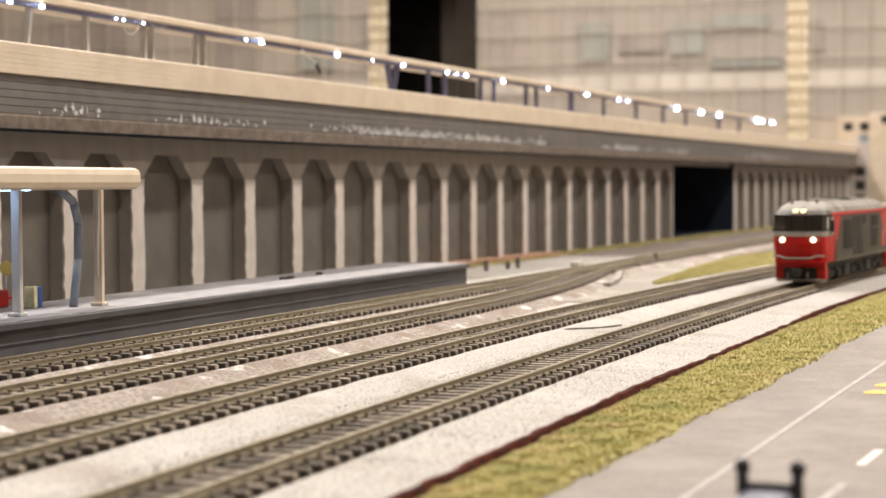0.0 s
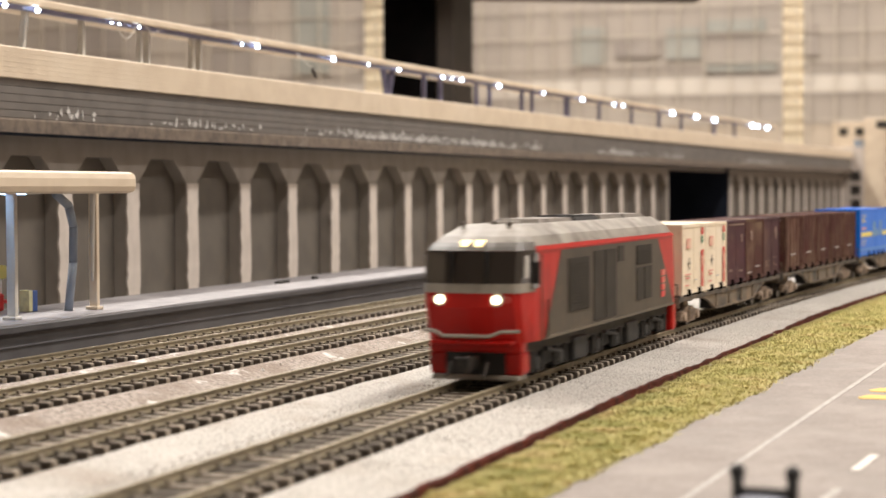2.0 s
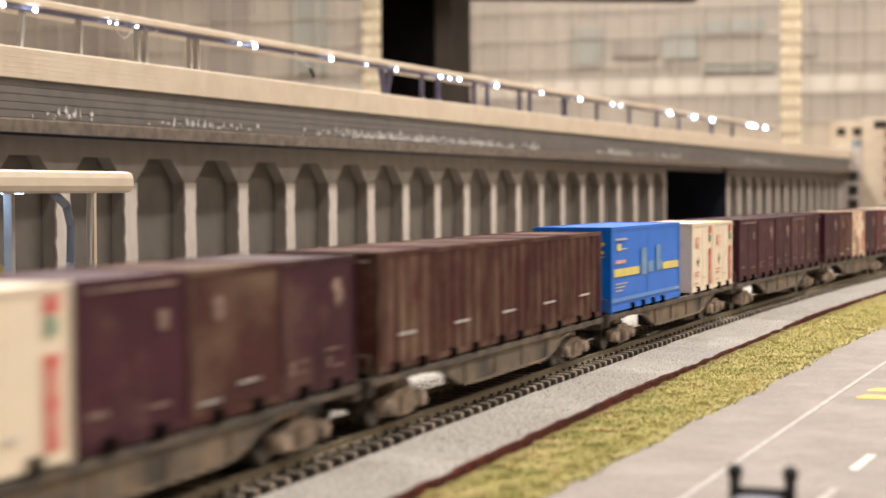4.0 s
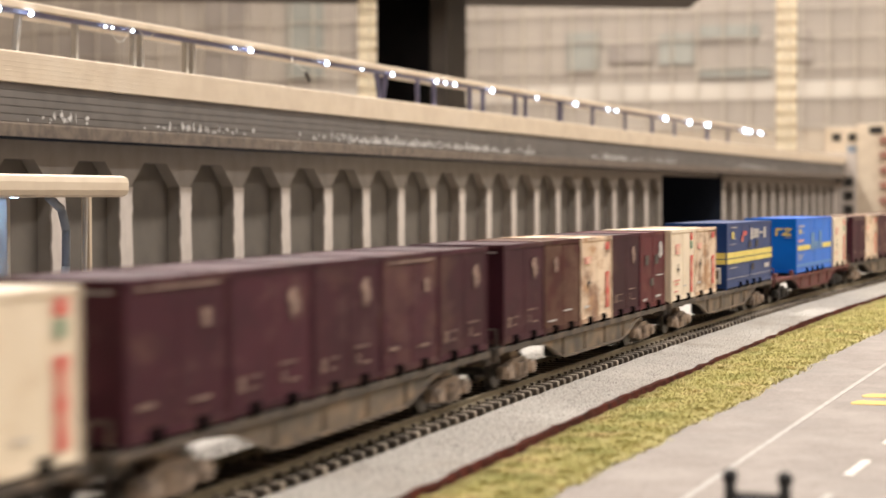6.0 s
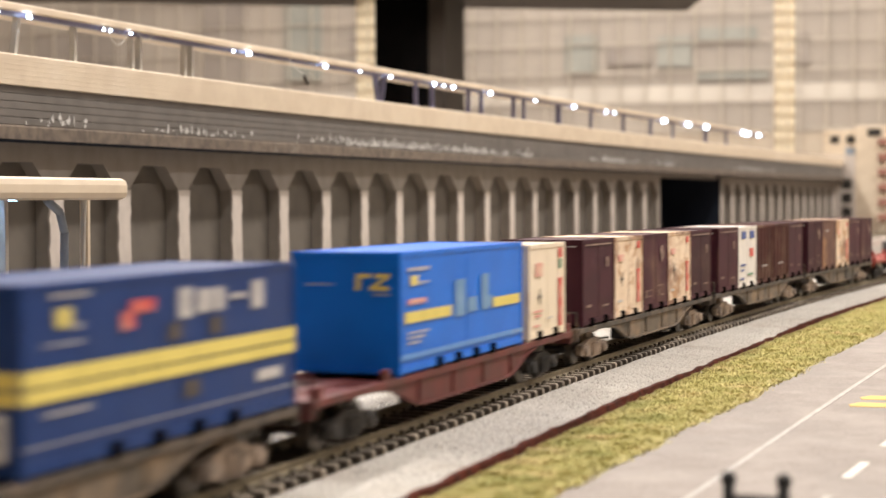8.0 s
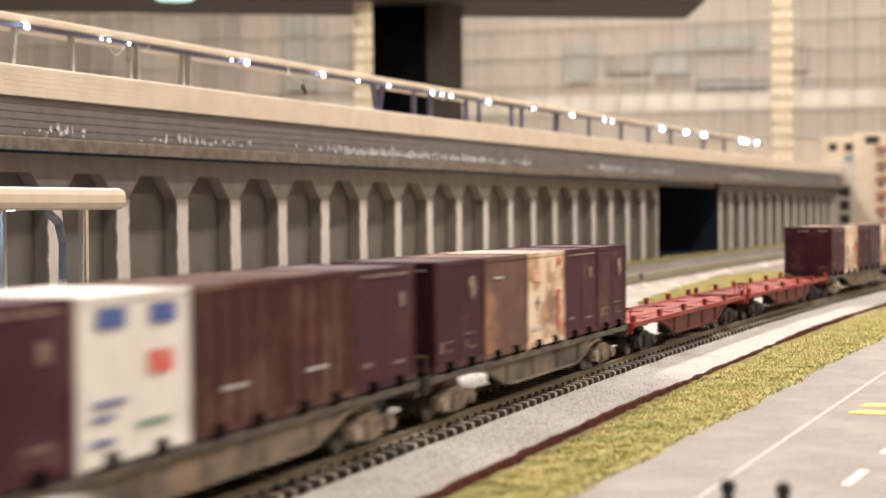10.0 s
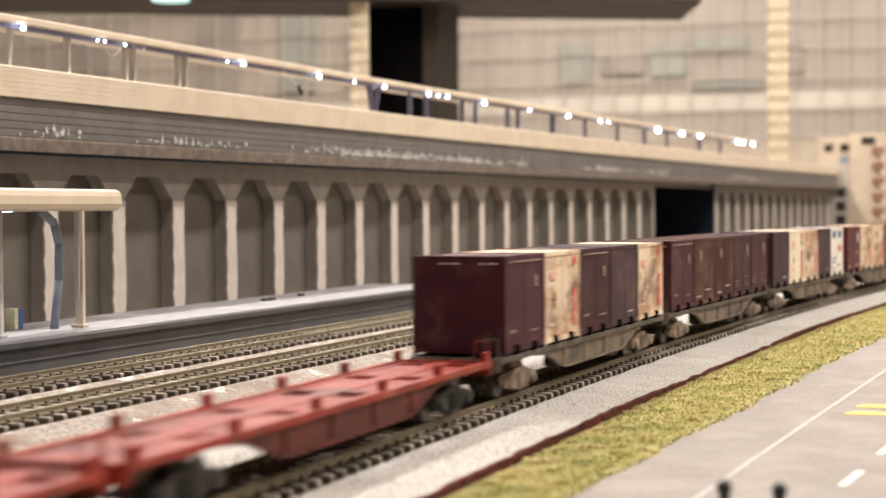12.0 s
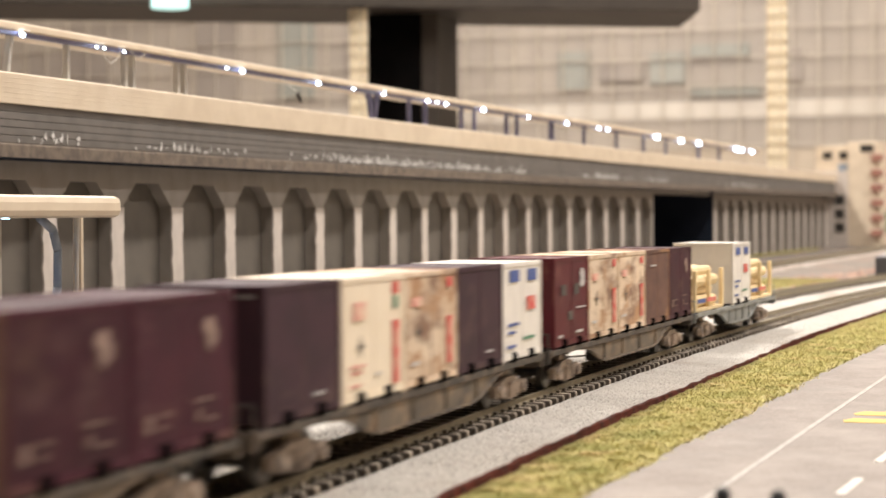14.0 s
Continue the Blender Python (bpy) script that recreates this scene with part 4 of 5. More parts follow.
FIRST_W = 1.3375
movers = []


def travelled(t):
    return 0.28027 * t + 2.275e-3 * t * t - 2.512e-5 * t ** 3


def riding(u, length, t):
    """The pose of a vehicle whose front stands u along the line at the start, at t seconds."""
    line = beside(MID)
    a, b = line(u + 0.15 * length - travelled(t)), line(u + 0.85 * length - travelled(t))
    h = math.atan2(b[1] - a[1], b[0] - a[0])
    k = 0.15 * length
    return pose(a[0] - k * math.cos(h), a[1] - k * math.sin(h), 0, 0, 0, math.degrees(h))


def wheelset(parent, x, r=0.0052):
    bm = bmesh.new()
    for side in (-1, 1):
        rod(bm, (x, side * 0.0082, r), (x, side * 0.0062, r), r, r, 20)
        rod(bm, (x, side * 0.0066, r), (x, side * 0.0058, r), r + 0.0006, r + 0.0006, 20)
    rod(bm, (x, -0.0115, r), (x, 0.0115, r), 0.0011, sides=8)
    part("wheelset", bm, M_wheel, parent)


def bogie(parent, x, mat):
    bm = bmesh.new()
    for side in (-1, 1):
        y0, y1 = sorted((side * 0.0098, side * 0.0122))
        prism(bm, [(x - 0.0155, 0.0035), (x - 0.0155, 0.0072), (x - 0.009, 0.0078), (x - 0.005, 0.0092), (x + 0.005, 0.0092), (x + 0.009, 0.0078), (x + 0.0155, 0.0072), (x + 0.0155, 0.0035),
                   (x + 0.008, 0.0035), (x + 0.0045, 0.0022), (x - 0.0045, 0.0022), (x - 0.008, 0.0035)], y0, y1)
        for dx in (-0.012, 0.012):
            rod(bm, (x + dx, side * 0.0120, 0.0052), (x + dx, side * 0.0136, 0.0052), 0.0023, 0.0019, 12)
        for dx in (-0.0022, 0.0022):
            rod(bm, (x + dx, side * 0.0128, 0.0028), (x + dx, side * 0.0128, 0.0076), 0.0013, sides=8)
    box(bm, x - 0.004, x + 0.004, -0.0105, 0.0105, 0.006, 0.0112)
    b = part("bogie", bm, mat, parent, "weathered cast bogie frame")
    wheelset(b, x - 0.012)
    wheelset(b, x + 0.012)


LW = 0.2315
cache = {}


def kept(key, build):
    """The first of a kind is built, the later ones are copies of it."""
    if key in cache:
        return copy_thing(cache[key], Matrix())
    cache[key] = build()
    return cache[key]


def flat_wagon(mat, bogie_mat, label, stakes=False, L=LW, braked=False):
    w = thing("container_wagon", label, "flat wagon", "wagons of the goods train")
    top = M_solebar if mat is M_wagon else mat
    web = M_redweb if mat is M_wagonred else mat
    for side in (-1, 1):
        bm = bmesh.new()
        y0, y1 = sorted((side * 0.0128, side * 0.0151))
        box(bm, 0.002, L - 0.002, y0, y1, 0.0124, 0.0143, 0.0002)
        sill = part("solebar", bm, top, w)
        bm = bmesh.new()
        y0, y1 = sorted((side * 0.0134, side * 0.0143))
        half = [(0.046, 0.0123), (0.053, 0.0116), (0.060, 0.0098), (0.066, 0.0078), (0.072, 0.0064), (0.079, 0.0058)]
        prism(bm, half + [(L - a, b) for a, b in reversed(half)], y0, y1)
        part("belly_plate", bm, web, sill)
        bm = bmesh.new()
        y0, y1 = sorted((side * 0.0136, side * 0.0150))
        lip = [(a, b - 0.0005) for a, b in half] + [(L - a, b - 0.0005) for a, b in reversed(half)]
        prism(bm, lip + [(a, b + 0.0006) for a, b in reversed(lip)], y0, y1)
        part("bottom_flange", bm, web, sill)
        for k in range(4):
            x = 0.074 + k * (L - 0.148) / 3
            y0, y1 = sorted((side * 0.0142, side * 0.0149))
            simple("web_stiffener", web, x - 0.0004, x + 0.0004, y0, y1, 0.0064, 0.0124, parent=sill)
    bm = bmesh.new()
    box(bm, 0.003, L - 0.003, -0.0145, -0.0108, 0.0125, 0.0137)
    box(bm, 0.003, L - 0.003, 0.0108, 0.0145, 0.0125, 0.0137)
    box(bm, 0.003, L - 0.003, -0.003, 0.003, 0.0105, 0.0137)
    for k in range(12):
        x = 0.004 + k * (L - 0.011) / 11
        box(bm, x, x + 0.003, -0.0145, 0.0145, 0.0118, 0.0135)
    for k in range(5):
        x = 0.004 + k * (L - 0.012) / 5
        box(bm, x + 0.003, x + (0.037 if stakes else 0.030), -0.0127, 0.0127, 0.0121, 0.01345)
    part("deck_frame", bm, mat, w)
    for x in (0.001, L - 0.0025):
        bm = bmesh.new()
        box(bm, x, x + 0.0015, -0.0146, 0.0146, 0.0098, 0.0142, 0.0002)
        rod(bm, (x + 0.0007, -0.0140, 0.0142), (x + 0.0007, -0.0140, 0.0200), 0.0003, sides=6)
        rod(bm, (x + 0.0007, -0.0140, 0.0200), (x + 0.0007, -0.0095, 0.0200), 0.0003, sides=6)
        rod(bm, (x + 0.0007, -0.0095, 0.0200), (x + 0.0007, -0.0095, 0.0142), 0.0003, sides=6)
        part("end_beam", bm, top, w)
    for x, d in ((0.001, -0.0045), (L - 0.001, 0.0045)):
        bm = bmesh.new()
        box(bm, min(x, x + d), max(x, x + d), -0.002, 0.002, 0.006, 0.0095, 0.0005)
        part("coupler", bm, M_under, w)
    bm = bmesh.new()
    box(bm, 0.085, 0.110, -0.010, -0.004, 0.0045, 0.0105, 0.0008)
    rod(bm, (0.125, 0.002, 0.0075), (0.150, 0.002, 0.0075), 0.003, sides=12)
    part("brake_gear", bm, M_under, w)
    for x in (0.031, L - 0.031):
        bogie(w, x, bogie_mat)
    if braked:
        bm = bmesh.new()
        for y in (0.001, 0.007, 0.0130):
            rod(bm, (0.0018, y, 0.0140), (0.0018, y, 0.0240), 0.0004, sides=6)
        rod(bm, (0.0018, 0.0010, 0.0190), (0.0018, 0.0130, 0.0190), 0.0004, sides=6)
        rail = part("brake_frame", bm, M_under, w, "dark hand brake railing")
        simple("brake_plate", M_yellow, 0.0013, 0.0023, 0.0015, 0.0128, 0.0238, 0.0256, parent=rail, label="small yellow plate")
    for k in range(6):
        for side in (-1, 1):
            x = 0.0055 + k * (L - 0.011) / 5
            bm = bmesh.new()
            y = side * 0.0140
            box(bm, x - 0.0017, x + 0.0017, y - 0.0009, y + 0.0009, 0.0135, 0.0172 if stakes else 0.0147, 0.0003)
            part("lock_stud", bm, mat if stakes else M_under, w)
    return w


def quad_mark(name, mat, parent, x0, x1, z0, z1, y, label=""):
    bm = bmesh.new()
    t = 0.00012
    box(bm, x0, x1, min(y, y - t), max(y, y - t), z0, z1)
    return part(name, bm, mat, parent, label)


def blob_mark(name, mat, parent, x, z, r, y, seed, label=""):
    rng = random.Random(seed)
    bm = bmesh.new()
    prism(bm, [(x + r * rng.uniform(0.6, 1) * math.cos(k * math.tau / 12), z + 1.15 * r * rng.uniform(0.6, 1) * math.sin(k * math.tau / 12)) for k in range(12)], y - 0.00012, y)
    return part(name, bm, mat, parent, label)


LC, WC, HC = 0.0437, 0.0306, 0.0313


def container(kind, marks, ribs=0, length=LC, height=HC, label=""):
    """A container standing on z = 0, x from 0 to its length, near side at -y."""
    c = thing("container", label, "container", "containers on the goods train")
    mat = C[kind]
    h, w = height, WC / 2
    bm = bmesh.new()
    box(bm, 0, length, -w + 0.0003, w - 0.0003, 0.0011, h - 0.0003, 0.0004)
    part("shell", bm, mat, c)
    bm = bmesh.new()
    for x in (0, length - 0.0012):
        for y in (-w, w - 0.0012):
            box(bm, x, x + 0.0012, y, y + 0.0012, 0, h, 0.0002)
    for y in (-w, w - 0.0009):
        box(bm, 0.001, length - 0.001, y, y + 0.0009, h - 0.0014, h - 0.0001)
        box(bm, 0.001, length - 0.001, y, y + 0.0009, 0.0008, 0.0024)
    for x in (-0.0002, length - 0.0008):
        box(bm, x, x + 0.001, -w + 0.001, w - 0.001, h - 0.0014, h - 0.0001)
        box(bm, x, x + 0.001, -w + 0.001, w - 0.001, 0.0008, 0.0022)
    part("corner_frame", bm, mat, c)
    if kind in ("purple", "slate", "brown"):
        for y0, y1 in ((-0.0128, -0.0098), (-0.0090, -0.0070), (-0.0006, 0.0030), (0.0038, 0.0064)):
            simple("end_marking", M_markwhite, -0.00045, -0.0002, y0, y1, h * 0.915, h * 0.930, parent=c)
    # fork pockets at the bottom rail
    n = 2 if length < 0.06 else 4
    for k in range(n):
        x = length * (0.28 + 0.44 * k / max(1, n - 1))
        bm = bmesh.new()
        box(bm, x - 0.0029, x + 0.0029, -w - 0.0005, -w + 0.0012, -0.0002, 0.0030, 0.0009)
        part("fork_pocket", bm, M_void, c, "dark fork pocket")
    if ribs:
        for k in range(ribs):
            x = length * (k + 0.5) / ribs
            for y in (-w + 0.0003, w - 0.0003):
                simple("side_rib", mat, x - 0.0009, x + 0.0009, y - 0.0004, y + 0.0004, 0.0024, h - 0.0014, parent=c)
    else:
        # door seams, hinges and lock bars
        bm = bmesh.new()
        for x in (length * 0.5,):
            box(bm, x - 0.0002, x + 0.0002, -w + 0.0002, -w + 0.0006, 0.0026, h - 0.0016)
        part("door_seam", bm, mat, c)
    if ribs:
        for k in range(1, 5):
            y = -w + WC * k / 5
            simple("end_rib", mat, -0.0001, 0.0006, y - 0.0006, y + 0.0006, 0.0022, h - 0.0014, parent=c)
    y = -w - 0.00002
    for m in marks:
        what = m[0]
        if what == "dot":
            blob_mark("emblem", M_markgold if kind in ("purple", "brown") and m[3] < 1.05 else M_markwhite, c, m[1] * length, m[2] * h, m[3] * 0.0035, y, int(m[1] * 100), "worn pale emblem")
        elif what == "star":
            bm = bmesh.new()
            x, z = m[1] * length, m[2] * h
            prism(bm, [(x - 0.0026, z), (x - 0.0006, z - 0.0005), (x, z - 0.0028), (x + 0.0006, z - 0.0005), (x + 0.0026, z), (x + 0.0006, z + 0.0005), (x, z + 0.0028), (x - 0.0006, z + 0.0005)], y - 0.00012, y)
            part("vent_mark", bm, M_markdark, c, "dark four-pointed mark")
        else:
            quad_mark("marking", m[0], c, m[1] * length, m[2] * length, m[3] * h, m[4] * h, y)
    return c


CREAM = [(M_markred, 0.80, 0.90, 0.10, 0.62), (M_markred, 0.80, 0.90, 0.84, 0.94), (M_markgreen, 0.81, 0.88, 0.72, 0.82), (M_markpink, 0.17, 0.36, 0.66, 0.80), ("star", 0.28, 0.45),
         (M_markpink, 0.12, 0.34, 0.29, 0.31), (M_markpink, 0.14, 0.30, 0.24, 0.26), (M_markpink, 0.12, 0.28, 0.14, 0.16), (M_markwhite, 0.5, 0.6, 0.2, 0.22)]
RUSTY = [(M_markred, 0.78, 0.88, 0.16, 0.58), (M_markred, 0.78, 0.88, 0.84, 0.93), ("star", 0.24, 0.48), (M_markpink, 0.12, 0.3, 0.70, 0.78), (M_markwhite, 0.1, 0.24, 0.2, 0.23)]
PLUM = [("dot", 0.74, 0.74, 1.04), (M_markgold, 0.10, 0.15, 0.18, 0.28), (M_markgold, 0.22, 0.33, 0.265, 0.278), (M_markgold, 0.22, 0.30, 0.19, 0.20), (M_markgold, 0.56, 0.78, 0.31, 0.322), (M_markgold, 0.60, 0.635, 0.19, 0.26), (M_markgold, 0.68, 0.80, 0.18, 0.192)]
BROWN = [("dot", 0.30, 0.74, 0.8), (M_markwhite, 0.5, 0.74, 0.22, 0.235), (M_markwhite, 0.08, 0.3, 0.14, 0.155)]
MAROON = [(M_markdark, 0.18, 0.32, 0.58, 0.70), (M_markdark, 0.56, 0.70, 0.58, 0.70), (M_markdark, 0.38, 0.52, 0.30, 0.40), ("dot", 0.8, 0.75, 1.1), (M_markwhite, 0.62, 0.9, 0.42, 0.435), (M_markwhite, 0.6, 0.8, 0.14, 0.17), (M_markwhite, 0.1, 0.22, 0.12, 0.15)]
WHITE = [(M_markblue, 0.16, 0.40, 0.80, 0.92), (M_markblue, 0.62, 0.86, 0.80, 0.92), (M_markred, 0.6, 0.82, 0.50, 0.64), (M_markblue, 0.12, 0.4, 0.36, 0.39), (M_markblue, 0.12, 0.3, 0.28, 0.31), (M_markgreen, 0.5, 0.8, 0.2, 0.23), (M_markblue, 0.1, 0.3, 0.14, 0.17)]
KINDS = {
    "cream": ("cream", CREAM, 0, "clean cream steel container with red stripe and marks"),
    "rusty": ("rusty", RUSTY, 0, "rust-streaked cream container with red stripe"),
    "purple": ("purple", PLUM, 0, "dark plum steel container with pale round emblem"),
    "plain": ("purple", [(M_markgold, 0.72, 0.80, 0.66, 0.78), (M_markgold, 0.10, 0.9, 0.925, 0.945), (M_markgold, 0.1, 0.26, 0.22, 0.25), (M_markgold, 0.6, 0.8, 0.2, 0.22)], 0, "dark plum steel container with worn pale markings"),
    "brown": ("brown", BROWN, 0, "weathered rust-brown steel container"),
    "ribbed": ("brown", [(M_markwhite, 0.3, 0.6, 0.30, 0.32)], 5, "brown ribbed steel container with dusty sides"),
    "maroon": ("maroon", MAROON, 0, "maroon container with dark vents and pale emblem"),
    "slate": ("slate", [(M_markwhite, 0.6, 0.76, 0.16, 0.18)], 0, "dull slate violet container"),
    "orange": ("orange", [(M_markwhite, 0.2, 0.4, 0.78, 0.8)], 0, "rusty ochre container with dark streaks"),
    "white": ("white", WHITE, 0, "white container with small blue and red markings"),
}


def long_container(kind):
    if kind == "navy":
        c = container("navy", [(M_markyellow, 0.0, 1.0, 0.47, 0.555), (M_markyellow, 0.0, 1.0, 0.385, 0.455), (M_markwhite, 0.0, 1.0, 0.16, 0.166), (M_markwhite, 0.08, 0.2, 0.92, 0.935), (M_markyellow, 0.1, 0.14, 0.76, 0.86),
                              (M_markwhite, 0.14, 0.18, 0.75, 0.765), (M_markwhite, 0.06, 0.18, 0.67, 0.68), (M_markred, 0.30, 0.34, 0.70, 0.80), (M_markred, 0.33, 0.41, 0.79, 0.86),
                              (M_markwhite, 0.50, 0.55, 0.72, 0.90), (M_markwhite, 0.57, 0.63, 0.74, 0.88), (M_markwhite, 0.64, 0.68, 0.74, 0.88), (M_markwhite, 0.70, 0.78, 0.80, 0.83), (M_markwhite, 0.80, 0.85, 0.72, 0.90),
                              (M_markdark, 0.46, 0.51, 0.60, 0.70), (M_markdark, 0.62, 0.67, 0.60, 0.70), (M_markdark, 0.52, 0.58, 0.24, 0.34), (M_markwhite, 0.06, 0.2, 0.31, 0.325), (M_markwhite, 0.82, 0.93, 0.24, 0.31)],
                      0, 0.1140, 0.0325, "navy blue long container with twin yellow bands")
        for z0, z1 in ((0.47, 0.555), (0.385, 0.455)):
            simple("end_band", M_markyellow, -0.0004, -0.0002, -0.0146, 0.0146, z0 * 0.0325, z1 * 0.0325, parent=c)
        simple("end_unit", M_markwhite, -0.0018, -0.0002, -0.0125, -0.0065, 0.003, 0.0110, parent=c, bevel=0.0005, label="pale grey unit on the end wall")
        simple("unit_grille", M_markdark, -0.0020, -0.0017, -0.0115, -0.0075, 0.0055, 0.0095, parent=c)
        return c
    c = container("blue", [(M_markyellow, 0.03, 0.37, 0.42, 0.51), (M_markyellow, 0.72, 0.97, 0.42, 0.51), (M_faint, 0.40, 0.48, 0.40, 0.72), (M_faint, 0.50, 0.58, 0.42, 0.55), (M_faint, 0.62, 0.68, 0.42, 0.74), (M_faint, 0.68, 0.71, 0.44, 0.54),
                          (M_markwhite, 0.05, 0.2, 0.84, 0.865), (M_markyellow, 0.07, 0.12, 0.72, 0.80), (M_markwhite, 0.12, 0.2, 0.73, 0.745), (M_markpink, 0.05, 0.18, 0.57, 0.61), (M_markwhite, 0.05, 0.2, 0.33, 0.345), (M_markwhite, 0.05, 0.17, 0.29, 0.305),
                          (M_markwhite, 0.05, 0.14, 0.25, 0.265), (M_lightblue, 0.0, 1.0, 0.13, 0.175), (M_markwhite, 0.90, 0.98, 0.14, 0.16)],
                  0, 0.1105, 0.0325, "bright blue long container with yellow line and pale marks")
    # slanted yellow emblem of two bars on the end wall, and a pale line
    for pts in ([(-0.0030, 0.0225), (-0.0034, 0.0268), (-0.0075, 0.0268), (-0.0073, 0.0258), (-0.0045, 0.0256), (-0.0043, 0.0225)], [(-0.0125, 0.0225), (-0.0123, 0.0236), (-0.0090, 0.0236), (-0.0125, 0.0258), (-0.0126, 0.0268), (-0.0085, 0.0268), (-0.0084, 0.0257), (-0.0110, 0.0257), (-0.0070, 0.0234), (-0.0070, 0.0225)]):
        bm = bmesh.new()
        prism(bm, [(a, b) for a, b in pts], -0.0006, -0.0004, "x")
        part("end_emblem", bm, M_markyellow, c, "slanted yellow emblem")
    simple("end_line", M_markwhite, -0.0006, -0.0004, -0.0125, -0.0080, 0.0212, 0.0216, parent=c)
    simple("end_line", M_markwhite, -0.0006, -0.0004, 0.0030, 0.0110, 0.0238, 0.0241, parent=c)
    return c


M_faint = material("pale_blue_lettering", (0.16, 0.3, 0.5), (0.12, 0.26, 0.47), rough=0.5, scale=200)
M_lightblue = material("light_blue_line", (0.1, 0.27, 0.62), (0.09, 0.24, 0.58), rough=0.5, scale=200)


def log_rack():
    rack = thing("timber_rack", "pale yellow rack loaded with stacked round logs", "timber rack", "loads of the last wagon")
    L = 0.062
    bm = bmesh.new()
    box(bm, 0, L, -0.0135, 0.0135, 0, 0.0016, 0.0003)
    part("base", bm, M_log, rack)
    for x in (0.001, 0.030, L - 0.0036):
        for y in (-0.0138, 0.0120):
            bm = bmesh.new()
            box(bm, x, x + 0.0026, y, y + 0.0018, 0.001, 0.0195, 0.0003)
            part("stake", bm, M_log, rack)
    rng = random.Random(17)
    for j in range(4):
        for k in range(4 - j % 2):
            bm = bmesh.new()
            z, y = 0.0044 + j * 0.0047, -0.0090 + (j % 2) * 0.0030 + k * 0.0060
            r = 0.0029 + rng.uniform(-0.0003, 0.0002)
            rod(bm, (0.003 + rng.uniform(0, 0.002), y, z), (L - 0.004 - rng.uniform(0, 0.002), y, z + rng.uniform(-0.0003, 0.0003)), r, r * 0.93, 10)
            part("log", bm, M_log, rack, smooth=False)
    simple("red_strip", M_markred, 0.024, 0.042, -0.0141, -0.0138, 0.0042, 0.0062, parent=rack)
    simple("blue_strip", M_markblue, 0.004, 0.020, -0.0141, -0.0138, 0.0042, 0.0062, parent=rack)
    return rack


LOCO_L = 0.222


def locomotive():
    """Diesel locomotive with a raked cab; front at x = 0, near side at -y."""
    e = thing("locomotive", "red and dark grey model diesel locomotive with lit headlights", "locomotive")
    L, w = LOCO_L, 0.0176
    # body sides, lofted from a plan with a blunt pointed nose
    def plan(z):
        rake = 0.0
        if z > 0.029:
            rake = (z - 0.029) * 0.20
        if z > 0.0425:
            rake += (z - 0.0425) * 1.6 + max(0, z - 0.047) * 2.5
        narrow = 0.0 if z < 0.0420 else (z - 0.0420) * 0.55 + max(0, z - 0.046) * 0.8
        tuck = max(0, 0.0255 - z) * 0.36
        ww = w - narrow
        return [(rake + 0.0005 + tuck, 0), (rake + 0.0012 + tuck, -ww * 0.43), (rake + 0.0034 + tuck, -ww * 0.80), (rake + 0.0058 + tuck, -ww * 0.895), (0.016 + rake * 0.5, -ww * 0.975), (0.034, -ww), (L * 0.5, -ww), (L - 0.036, -ww),
                (L - 0.012 - rake * 0.5, -ww), (L - 0.0065 - rake, -ww * 0.95), (L - 0.002 - rake, -ww * 0.6), (L - 0.0012 - rake, 0)]
    def tidy(bm):
        bmesh.ops.delete(bm, geom=[v for v in bm.verts if not v.link_faces], context="VERTS")
        bmesh.ops.recalc_face_normals(bm, faces=bm.faces)
    def shell(bm, zs, pick=lambda i, z: True, out=0.0):
        rows = []
        for z in zs:
            p = plan(z)
            full = p + [(x, -y) for x, y in p[-2:0:-1]]
            rows.append([bm.verts.new((x - (out if x < 0.02 else 0), y + math.copysign(out, y) if abs(y) > 1e-6 else y, z)) for x, y in full])
        k = len(rows[0])
        for (a, b, z) in zip(rows, rows[1:], zs):
            for i in range(k):
                if pick(i, z):
                    bm.faces.new((a[i], a[(i + 1) % k], b[(i + 1) % k], b[i]))
        return rows
    zs = [0.0132, 0.0150, 0.018, 0.0245, 0.029, 0.033, 0.0422]
    bm = bmesh.new()
    rows = shell(bm, zs)
    bm.faces.new(rows[0])
    bmesh.ops.recalc_face_normals(bm, faces=bm.faces)
    body = part("body", bm, M_red, e, "glossy red body shell")
    # dark grey flank with slanted ends on both sides
    for side in (-1, 1):
        bm = bmesh.new()
        y = side * (w + 0.0001)
        pts = [(0.0248, 0.0131), (0.0440, 0.0412), (L - 0.040, 0.0412), (L - 0.019, 0.0215), (L - 0.0125, 0.0131)]
        prism(bm, pts, min(y, y - side * 0.0008), max(y, y + side * 0.0001))
        fl = part("flank", bm, M_locogrey, e, "dark weathered grey side")
        for x0, x1, z0, z1 in ((0.052, 0.078, 0.020, 0.0380), (0.084, 0.0985, 0.015, 0.0395), (0.100, 0.115, 0.015, 0.0395), (0.118, 0.126, 0.0345, 0.0402), (0.146, 0.170, 0.032, 0.0395), (0.146, 0.1575, 0.0185, 0.031), (0.159, 0.170, 0.0185, 0.031)):
            bm = bmesh.new()
            box(bm, x0, x1, min(y, y + side * 0.0003), max(y, y + side * 0.0003), z0, z1)
            n = int((z1 - z0) / 0.0011) - 1
            for k in range(n if x1 - x0 > 0.02 else 0):
                z = z0 + 0.0006 + k * 0.0011
                box(bm, x0 + 0.001, x1 - 0.001, min(y + side * 0.0002, y + side * 0.0005), max(y + side * 0.0002, y + side * 0.0005), z, z + 0.0006)
            part("louvre", bm, M_locopanel, fl, "dark louvred panel")
        bm = bmesh.new()
